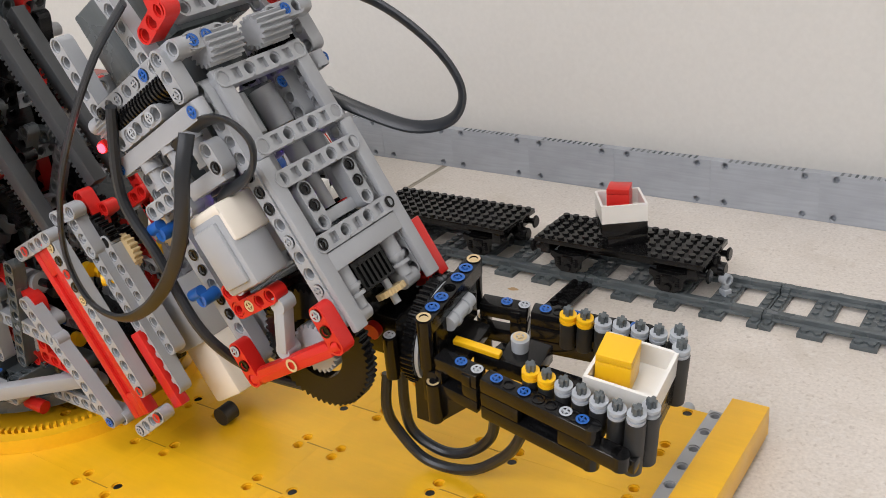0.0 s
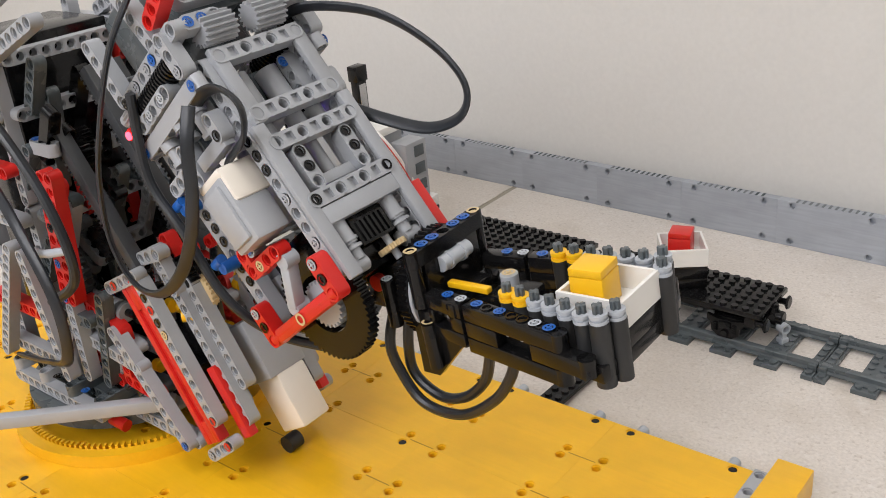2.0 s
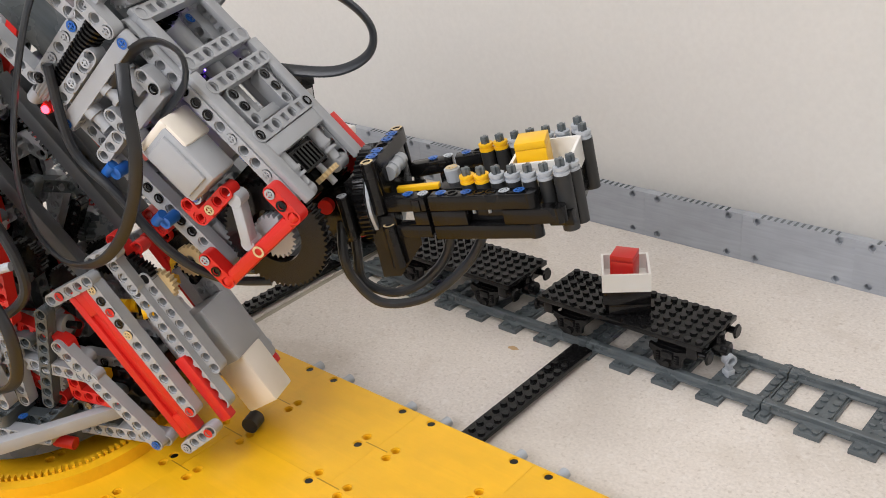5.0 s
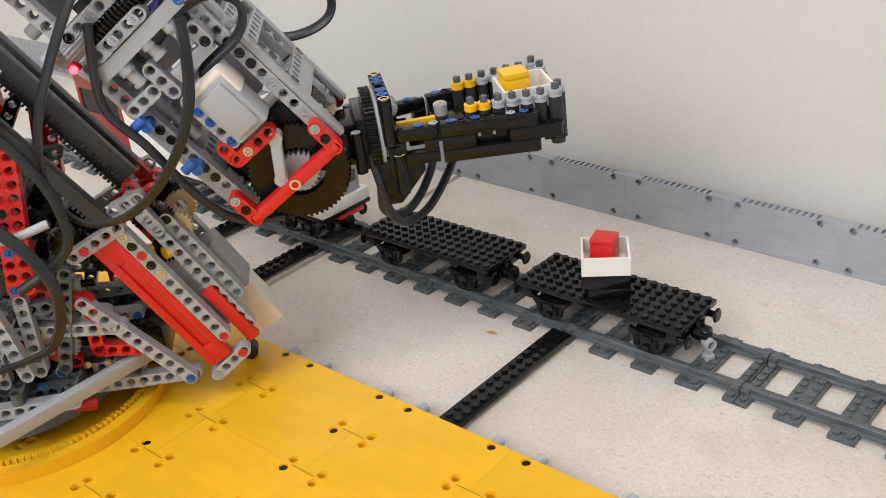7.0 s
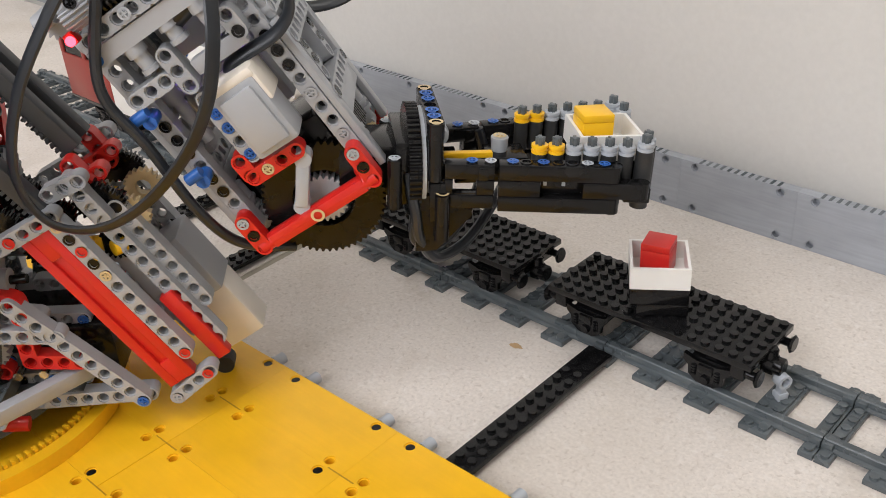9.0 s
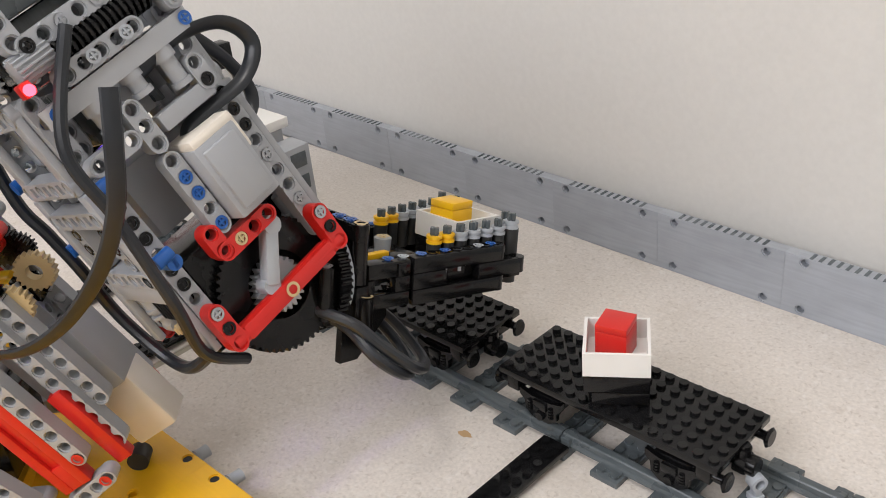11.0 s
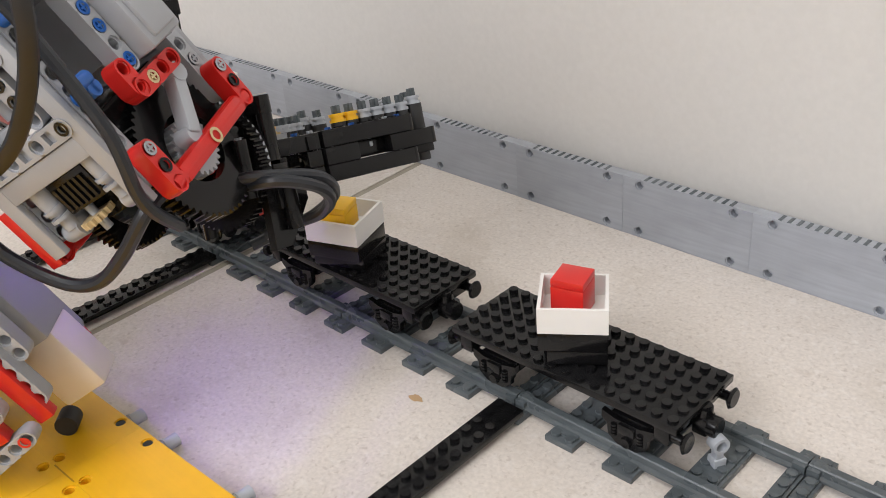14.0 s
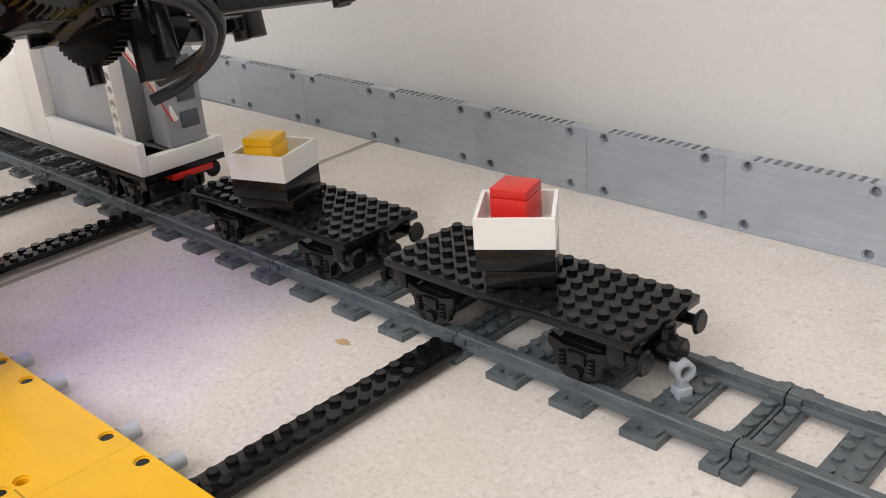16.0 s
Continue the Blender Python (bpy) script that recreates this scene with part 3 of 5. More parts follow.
# ---- the robot arm ----
robot = thing("robot_arm", pose(BASE[0], BASE[1], 0), "large grey brick-built robot arm with red links on a turntable", "robot arm")


gripper_cables = []
band_cables = []
loop_cables = []


def forearm():
    f = bmesh.new()
    # inner core: gearbox and axles that show between the rungs
    ubox(f, -13.4, -10.2, -2.0, 2.0, -1.6, 1.6)
    ubox(f, -8.6, -4.6, -1.0, 1.0, -2.2, 2.2)
    for y in (-2.0, 0.4, 2.0):
        ucyl(f, (-10.6, y, 3.3), (-5.5, y, 3.3), 0.42)
        ucyl(f, (-10.6, y, -3.3), (-5.5, y, -3.3), 0.42)
        ucyl(f, (-9.6, y, 3.3), (-8.4, y, 3.3), 0.62)
        ucyl(f, (-9.6, y, -3.3), (-8.4, y, -3.3), 0.62)
    arm = part("forearm", f, GREY, robot)
    for sy in (-1, 1):
        for sz in (-1, 1):
            ub(15, (-14, sy * 3.5, sz * 4), (1, 0, 0), (0, 1, 0), GREY, arm)
            # the smooth rail above each side beam
            r = bmesh.new()
            ubox(r, -9.4, 0.9, sy * 3.45 - 0.47, sy * 3.45 + 0.47, sz * 4.75 - 0.22, sz * 4.75 + 0.22, 0.0006)
            ubox(r, -14.6, -9.42, sy * 3.0 - 0.47, sy * 3.0 + 0.47, sz * 4.75 - 0.22, sz * 4.75 + 0.22, 0.0006)
            part("rail", r, GREY, arm)
            # pins that close the ladder, tubes and bent lever at the wrist end
            w = bmesh.new()
            ucyl(w, (-2.4, sy * 2.1, sz * 4.1), (-0.9, sy * 2.1, sz * 4.1), 0.55)
            ucyl(w, (-1.0, sy * 2.1, sz * 4.1), (0.1, sy * 2.1, sz * 4.1), 0.42)
            for k in range(2):
                ucyl(w, (-1.25 + 0.5 * k, sy * 2.1, sz * 4.1), (-1.05 + 0.5 * k, sy * 2.1, sz * 4.1), 0.66)
            ucyl(w, (0.35, sy * 1.7, sz * 3.9), (0.35, sy * 2.9, sz * 3.9), 0.50)
            ubox(w, -0.3, 0.6, sy * 2.2 - 0.4, sy * 2.2 + 0.4, sz * 3.5 - 0.5, sz * 3.5 + 0.5, 0.0012)
            part("lever", w, GREY, arm)
            ub(3, (-7, sy * 1.9, sz * 4.35), (1, 0, 0), (0, 0, 1), GREY, arm)
    for sz in (-1, 1):
        for x in (-4, -8, -10, -14):
            rung(7, (x, -3, sz * 4.55), (0, 1, 0), (0, 0, 1), GREY, arm)
        r = bmesh.new()
        ubox(r, -3.45, -2.35, -3.0, 3.0, sz * 4.5 - 0.45, sz * 4.5 + 0.45, 0.0005)
        part("crossbar", r, GREY, arm)
        r = bmesh.new()
        ubox(r, -5.4, -4.7, -1.8, 1.8, sz * 3.9 - 0.3, sz * 3.9 + 0.3, 0.0008)
        part("axle_block", r, GREY, arm)
        g = gear_bm(0.95, 0.35, 16, "X", 0.2)
        part("bevel_gear", g, TAN, arm, "tan bevel gear", Matrix.Translation(V(0.4, 0.9, sz * 3.6)))
        a = bmesh.new()
        ucyl(a, (-1.4, 0.9, sz * 3.6), (1.2, 0.9, sz * 3.6), 0.24)
        part("axle", a, PIN_GREY, arm)
        k = bmesh.new()
        ubox(k, -2.3, -0.4, -1.4, 1.4, sz * 3.4 - 0.9, sz * 3.4 + 0.9, 0.0008)
        part("worm_housing", k, BLACK, arm)
        for i in range(6):
            part("worm_tooth", bm_of((-1.9 * U, -0.6 * U, (-1.1 + i * 0.4) * U, (-0.9 + i * 0.4) * U, (sz * 4.36 - 0.1) * U, (sz * 4.36 + 0.1) * U, 0.0)), BLACK, arm)
        pin((-4, -3, sz * 5.0), (0, 0, sz), BLACK, arm, cross=False)
        pin((-4, 3, sz * 5.0), (0, 0, sz), BLACK, arm, cross=False)
        for x, y in ((-7, -1.9), (-6, -1.9), (-7, 1.9), (-6, 1.9)):
            pin((x, y, sz * 4.83), (0, 0, sz), BLACK, arm, cross=False)
    # dark inside and the big black wrist gear
    d = bmesh.new()
    ubox(d, -3.4, 1.0, -2.6, 2.6, -3.0, 3.0, 0.001)
    part("gearbox", d, BLACK, arm)
    for y in (-2.9, 2.9):
        part("wrist_gear", gear_bm(3.75 if y < 0 else 3.1, 0.8, 56, "Y", 0.2, 1.9), BLACK, arm, "large black wrist gear", Matrix.Translation(V(1.0, y, 0.3)))
        part("hub_gear", gear_bm(1.55, 0.9, 24, "Y", 0.22), DARK_GREY if y > 0 else PIN_GREY, arm, "", Matrix.Translation(V(1.0, y, 0.3)))
    # pins in the beam holes
    for k, m in ((0, BLACK), (2, GREY), (5, GREY), (7, BLACK), (8, BLACK), (9, BLACK)):
        pin((-k, -4.0, 4), (0, -1, 0), m, arm, cross=(m is GREY))
    for k, m in ((3, BLACK), (4, BLACK), (6, BLACK), (7, BLACK), (8, BLACK)):
        pin((-k, -4.0, -4), (0, -1, 0), m, arm, cross=False)
    # red corner links round the wrist
    for sy in (-1, 1):
        for sz in (-1, 1):
            ub(3, (-1, sy * 4.52, sz * 4), (1, 0, 0), (0, 1, 0), RED, arm, "red_lever")
            pin((-1, sy * 5.02, sz * 4), (0, sy, 0), GREY, arm)
            pin((0, sy * 5.02, sz * 4), (0, sy, 0), BLACK, arm, cross=False)
            rr = bmesh.new()
            ubox(rr, -2.4, 1.3, sy * 4.46 - 0.44, sy * 4.46 + 0.44, sz * 4.6 - 0.1, sz * 4.6 + 0.1, 0.0005)
            if sy > 0:
                part("red_cover", rr, RED, arm)
            else:
                rr.free()
        l = bmesh.new()
        ucyl(l, (1, sy * 4.52, -4.2), (1, sy * 4.52, 4.2), 0.5, seg=18)
        ubox(l, 0.55, 1.45, sy * 4.52 - 0.49, sy * 4.52 + 0.49, -3.4, 3.4, 0.001)
        part("red_link", l, RED, arm, "red link bar")
        pin((1, sy * 5.03, 0.0), (0, sy, 0), TAN, arm, r=0.42, cross=False)
    # grey rocker beside the gear
    l = bmesh.new()
    ucyl(l, (-2.3, -4.9, 1.4), (-2.3, -3.9, 1.4), 0.52)
    ucyl(l, (0.2, -4.7, -0.6), (0.2, -3.7, -0.6), 0.5)
    ubox(l, 0.0, 3.2, -0.45, 0.45, -0.4, 0.4, 0.0012, Matrix.Translation(V(-2.3, -4.4, 1.4)) @ pose(0, 0, 0, 0, 38.6, 0))
    part("rocker", l, PIN_GREY, arm)
    # drive motor on the side, white cap over a grey body
    b = bmesh.new()
    ubox(b, -8.2, -3.9, -6.1, -3.6, -0.15, 2.65, 0.0020)
    ubox(b, -7.8, -4.3, -6.35, -6.0, 0.2, 2.25, 0.0010)
    mot = part("motor", b, GREY, arm, "grey geared motor with a white cap")
    b = bmesh.new()
    ubox(b, -8.6, -6.4, -5.95, -3.3, 1.2, 2.85, 0.0018)
    ubox(b, -8.65, -8.0, -6.05, -3.2, -0.05, 2.8, 0.0018)
    part("motor_cap", b, CREAM, arm, "white motor cap")
    ub(4, (-3, -4.6, 1.5), (0, 0, -1), (0, 1, 0), RED, arm, "red_bracket")
    ub(2, (-4.2, -4.55, -1.6), (1, 0, 0), (0, 1, 0), RED, arm, "red_bracket")
    pin((-3, -5.0, -0.5), (0, -1, 0), TAN, arm)
    ub(5, (-8.2, -4.45, -0.75), (1, 0, 0), (0, 1, 0), GREY, arm)
    for x in (-7.2, -6.2, -4.3):
        pin((x, -4.9, -0.75), (0, -1, 0), BLUE, arm)
    # blue cable clips on the lower beam
    for x in (-4.5, -8.9):
        c = bmesh.new()
        ucyl(c, (x, -4.0, -4), (x, -5.2, -4), 0.42)
        ubox(c, x - 0.7, x + 0.4, -5.2, -4.75, -4.22, -3.78, 0.0008)
        ucyl(c, (x - 0.5, -5.0, -4.75), (x - 0.5, -5.0, -3.75), 0.36)
        part("cable_clip", c, BLUE, arm, "blue cable clip")
    # upper end: rollers, angled levers and blocks
    for y, x, z in ((-2.2, -15.7, 5.0), (1.6, -15.7, 5.0), (-2.2, -15.7, -5.0), (1.6, -15.7, -5.0)):
        part("roller_gear", gear_bm(0.95, 2.3, 16, "Y", 0.22), GREY, arm, "", Matrix.Translation(V(x, y, z)))
    part("shoulder_block", bm_of((-22 * U, -17.4 * U, -2.8 * U, 2.8 * U, -3.6 * U, 3.6 * U, 0.001)), DARK_GREY, arm)
    part("shoulder_core", bm_of((-17.3 * U, -14.8 * U, -1.6 * U, 1.6 * U, -2.6 * U, 2.6 * U, 0.001)), DARK_GREY, arm)
    for sy in (-1, 1):
        y = sy * 4.6
        # cross beams that carry the worm drive
        ub(9, (-16.2, y, -2.8), (0, 0, 1), (0, 1, 0), GREY, arm)
        for k, m in ((0, BLACK), (2, GREY), (4, GREY), (5, BLUE), (7, GREY)):
            pin((-16.2, sy * 5.1, -2.8 + k), (0, sy, 0), m, arm)
        ub(3, (-16.2, sy * 5.0, 4.2), (1, 0, 0), (0, 1, 0), GREY, arm)
        pin((-14.2, sy * 5.5, 4.2), (0, sy, 0), GREY, arm)
        w = bmesh.new()
        ucyl(w, (-15.15, y, -2.0), (-15.15, y, 3.6), 0.5)
        for k in range(16):
            ucyl(w, (-15.15, y, -1.9 + k * 0.34), (-15.15, y, -1.74 + k * 0.34), 0.78, seg=16)
        part("worm", w, BLACK, arm, "black worm gear")
        part("worm_roll", gear_bm(0.72, 1.9, 16, "Z", 0.14), GREY, arm, "", Matrix.Translation(V(-15.5, y, -2.95)))
        ub(5, (-14.25, sy * 4.9, -2.3), (0, 0, 1), (0, 1, 0), GREY, arm)
        for z in (-0.8, 1.2):
            pin((-14.25, sy * 5.4, z), (0, sy, 0), PIN_GREY, arm)
        ub(9, (-13.15, sy * 4.7, -3.8), (0, 0, 1), (1, 0, 0), GREY, arm, "cross_beam")
        for z in (-3.8, 4.2):
            pin((-13.15, sy * 5.2, z), (0, sy, 0), BLUE, arm)
        for x0, x1, z in ((-13.0, -11.4, 0.36), (-12.8, -10.6, 2.35), (-12.8, -11.0, -2.0)):
            c = bmesh.new()
            ucyl(c, (x0, y, z), (x1, y, z), 0.45, seg=18)
            ucyl(c, (x0 + 0.1, y, z), (x0 + 0.7, y, z), 0.6, seg=18)
            ucyl(c, (x1 - 0.3, y, z), (x1, y, z), 0.56, seg=18)
            part("connector", c, GREY, arm)
        ub(3, (-10.2, y, -3.75), (0, 0, 1), (0, 1, 0), GREY, arm)
        ub(3, (-11.3, y, -0.8), (1, 0, 0), (0, 1, 0), GREY, arm)
        ub(2, (-11.2, y, 3.3), (1, 0, 0), (0, 1, 0), GREY, arm)
        pin((-10.2, sy * 5.05, 3.3), (0, sy, 0), BLACK, arm, cross=False)
        part("crossbar", bm_of((-10.3 * U, -9.4 * U, (y - 0.4) * U, (y + 0.4) * U, 0.0, 3.4 * U, 0.0006)), GREY, arm)
        # red brackets and lifts at the very top
        ub(4, (-21.0, sy * 4.7, 6.2), (1, 0, -0.15), (0, 1, 0), RED, arm, "red_bracket")
        ub(3, (-18.0, sy * 4.7, 6.0), (0.2, 0, -1), (0, 1, 0), RED, arm, "red_bracket")
        ub(5, (-20.6, y, -3.2), (1, 0, 0), (0, 1, 0), GREY, arm)
        ub(5, (-20.8, y, 2.4), (1, 0, 0.1), (0, 1, 0), GREY, arm)
        rung(7, (-18, -3, sy * 4.8), (0, 1, 0), (0, 0, 1), GREY, arm)
        ub(3, (-16.2, -4, sy * 5.1), (0, 1, 0), (0, 0, 1), GREY, arm)
        ub(3, (-16.2, 2, sy * 5.1), (0, 1, 0), (0, 0, 1), GREY, arm)
        for yy in (-4, -3, 3):
            pin((-16.2, yy, sy * 5.6), (0, 0, sy), BLUE, arm)
    part("red_housing", bm_of((-15.1 * U, -14.4 * U, -5.36 * U, -4.6 * U, -4.4 * U, -3.8 * U, 0.0006)), RED, arm)
    part("red_led", bm_of((V(-14.7, -5.38, -4.1), V(-14.7, -5.5, -4.1), 0.0022)), LED_RED, arm, "glowing red lamp")
    # ribbon cables that arch from the motor and the shoulder
    band_cables.append(tube("ribbon_cable", [V(-12.4, -5.6, 3.4), V(-10.6, -6.4, 2.2), V(-8.4, -6.6, 0.0), V(-6.7, -6.6, -3.0), V(-5.7, -6.6, -6.8), V(-6.0, -6.7, -10.0), V(-7.9, -6.7, -12.0), V(-11.0, -6.7, -11.4), V(-14.0, -6.7, -8.2), V(-16.2, -6.6, -4.0), V(-18.2, -6.3, 1.0), V(-19.5, -5.2, 4.0)], 0.0034, CABLE, robot, 0.45))
    loop_cables.append(tube("loop_cable", [V(-15.0, 3.4, 3.6), V(-14.2, 4.6, 5.6), V(-11.0, 5.4, 9.1), V(-7.2, 5.6, 11.2), V(-4.2, 5.6, 11.6), V(-2.9, 5.4, 10.2), V(-3.6, 5.2, 7.6), V(-6.0, 4.9, 5.0), V(-9.0, 4.4, 2.6)], 0.0034, CABLE, robot, 0.45))
    tube("cable", [V(-12.2, -4.6, 0.6), V(-12.6, -4.8, 3.4), V(-11.9, -5.0, 5.8), V(-10.2, -5.0, 6.6), V(-9.0, -4.8, 5.0), V(-8.9, -4.4, 1.6), V(-8.2, -4.0, 0.8)], 0.0036, CABLE, arm, 0.4)
    tube("cable", [V(-16, -5.6, -1), V(-12, -5.6, -4.6), V(-8, -5.5, -4.9), V(-3, -5.3, -5.4), V(0.5, -3.8, -5.4), V(3.0, -2.5, -3.5)], 0.0026, CABLE, arm)
    # dark web and blocks deep inside the open upper frame
    for sz in (-1, 1):
        for y0, y1, z in ((-2.4, -0.4, 2.9), (0.2, 2.4, 2.4)):
            q = bmesh.new()
            ucyl(q, (-13.2, (y0 + y1) / 2, sz * z), (-10.8, (y0 + y1) / 2, sz * z), 0.8, seg=18)
            part("inner_axle", q, GREY, arm)
        q = bmesh.new()
        ubox(q, -13.6, -10.4, -2.9, 2.9, sz * 1.75 - 0.1, sz * 1.75 + 0.1, 0.0002)
        part("web", q, DARK_GREY, arm)
        for y in (-2.6, 2.6):
            ub(3, (-13, y, sz * 3.2), (1, 0, 0), (0, 1, 0), GREY, arm)
            pin((-12.9, y * 0.72, sz * 3.6), (0, 0, sz), BLUE, arm)
    # hose on the far side, held by two blue clips
    for x in (-9.4, -4.9):
        c = bmesh.new()
        ucyl(c, (x, 4.0, -4), (x, 5.5, -4), 0.42)
        ubox(c, x - 1.0, x + 0.5, 4.85, 5.4, -4.28, -3.72, 0.0008)
        ucyl(c, (x - 0.9, 5.2, -4.9), (x - 0.9, 5.2, -3.5), 0.42)
        part("cable_clip", c, BLUE, arm, "blue cable clip")
    tube("hose", [V(-19, 5.4, -2.0), V(-14, 6.0, -4.0), V(-9.6, 6.3, -5.0), V(-7.2, 5.9, -5.0), V(-4.7, 5.7, -5.0), V(-1.7, 6.3, -5.0), V(0.3, 5.8, -5.0), V(2.3, 4.4, -5.0), V(2.9, 2.6, -5.0), V(2.4, 0.3, -4.9), V(1.3, -2.4, -4.4), V(1.2, -3.0, -3.0)], 0.0030, CABLE, arm)
    return arm


def violet_lamp(arm):
    """A violet lamp deep in a square black hood, on the far side of the forearm."""
    hood = bm_of((-0.0075, 0.0075, -0.0075, 0.0075, 0.0004, 0.006, 0.0006))
    for a in (0, 90, 180, 270):
        box(hood, -0.0075, 0.0075, 0.0060, 0.0075, -0.0160, 0.0006, 0.0, Matrix.Rotation(radians(a), 4, "Z"))
    old = set(hood.faces)
    box(hood, -0.0035, 0.0035, -0.0035, 0.0035, -0.0012, -0.0002)
    for f in hood.faces:
        if f not in old:
            f.material_index = 1
    ob = part("lamp", hood, BLACK, arm, "violet lamp in a black hood")
    ob.data.materials.append(LED_VIOLET)
    return ob


def ring_rod(parent, x, y, z0, z1, mat):
    """A rubber-sleeved rod topped with a bush and an axle end."""
    s = bmesh.new()
    ucyl(s, (x, y, z0), (x, y, z1), 0.46 if z0 > -4 else 0.54, seg=18)
    part("sleeve", s, RUBBER, parent)
    b = bmesh.new()
    ucyl(b, (x, y, z1), (x, y, z1 + 0.18), 0.5, seg=16)
    ucyl(b, (x, y, z1 + 0.18), (x, y, z1 + 0.34), 0.4, seg=16)
    ucyl(b, (x, y, z1 + 0.34), (x, y, z1 + 0.52), 0.5, seg=16)
    part("bush", b, mat, parent)
    a = bmesh.new()
    ubox(a, x - 0.28, x + 0.28, y - 0.11, y + 0.11, z1 + 0.5, z1 + 1.0, 0.0002)
    ubox(a, x - 0.11, x + 0.11, y - 0.28, y + 0.28, z1 + 0.5, z1 + 1.01, 0.0002)
    part("axle_tip", a, DARK_GREY, parent)


JAW_X = 2.0


def jaw(s):
    """One jaw of the gripper, round its pivot; s is its side."""
    j = bmesh.new()
    # two stacked rows of black beams, stepped, with a window
    ubox(j, 1.8, 8.6, -0.5, 0.5, -3.02, -2.02, 0.0006)
    ucyl(j, (8.6, 0, -3.02), (8.6, 0, -2.02), 0.5)
    top = part("jaw", j, BLACK, robot, "black gripper jaw")
    inner = -s
    for x0, x1, y0, y1, z0, z1 in ((-1.4, 1.55, -0.5, 0.5, -3.02, -2.05), (-1.4, -0.9, -0.5, 0.5, -4.0, -3.04), (0.5, 1.55, -0.5, 0.5, -4.0, -3.04), (-1.2, 1.55, -0.5, 0.5, -4.9, -4.02),
                                   (1.8, 4.3, -0.5, 0.5, -4.06, -3.04), (6.8, 10.3, -0.5, 0.5, -4.06, -3.04), (4.3, 6.8, inner * 0.3 - 0.15, inner * 0.3 + 0.15, -4.04, -3.06),
                                   (1.8, 8.6, -0.5, 0.5, -5.05, -4.08), (9.4, 11.0, inner * 0.9 - 0.6, inner * 0.9 + 0.6, -4.6, -3.6)):
        q = bmesh.new()
        ubox(q, x0, x1, y0, y1, z0, z1, 0.0007)
        part("jaw_beam", q, BLACK, top)
    for x0, z0, z1 in ((10.3, -4.06, -3.04), (8.6, -5.05, -4.08)):
        q = bmesh.new()
        ucyl(q, (x0, 0, z0), (x0, 0, z1), 0.5, seg=18)
        part("jaw_end", q, BLACK, top)
    # open pin holes of the upper beam, and the pale pins seen in the window
    for x in (3.4, 5.3, 6.1, 7.5):
        q = gear_bm(0.36, 0.1, 10, "Z", 0.0, 0.26)
        part("hole_rim", q, BLACK, top, "", Matrix.Translation(V(x, 0, -1.99)))
    for x in (4.6, 5.7):
        q = bmesh.new()
        ubox(q, x - 0.1, x + 0.1, inner * 0.2 - 0.14, inner * 0.2 + 0.14, -3.5, -3.2, 0.0001)
        part("axle_tip", q, PIN_GREY, top)
    k = bmesh.new()
    ubox(k, 0.6, 1.2, -0.62, 0.62, -3.0, -2.2, 0.0004)
    part("jaw_bracket", k, BLACK, top)
    for x in (0.2, 2.6, 4.4, 8.0):
        pin((x, 0, -1.99), (0, 0, 1), BLUE, top)
    for x in (1.3, 7.0):
        pin((x, 0, -1.99), (0, 0, 1), PIN_GREY, top)
    yy = -s * 0.95
    for i, x in enumerate((4.2, 5.2, 6.25, 7.3, 8.35, 9.4)):
        ring_rod(top, x, yy + -s * 0.02 * i, -3.6, -1.72, BRIGHT_YELLOW if i < 2 else PIN_GREY)
    ring_rod(top, 10.5, -s * 1.05, -5.1, -1.45, PIN_GREY)
    ring_rod(top, 10.8, -s * 2.05, -5.1, -1.6, PIN_GREY)
    return top


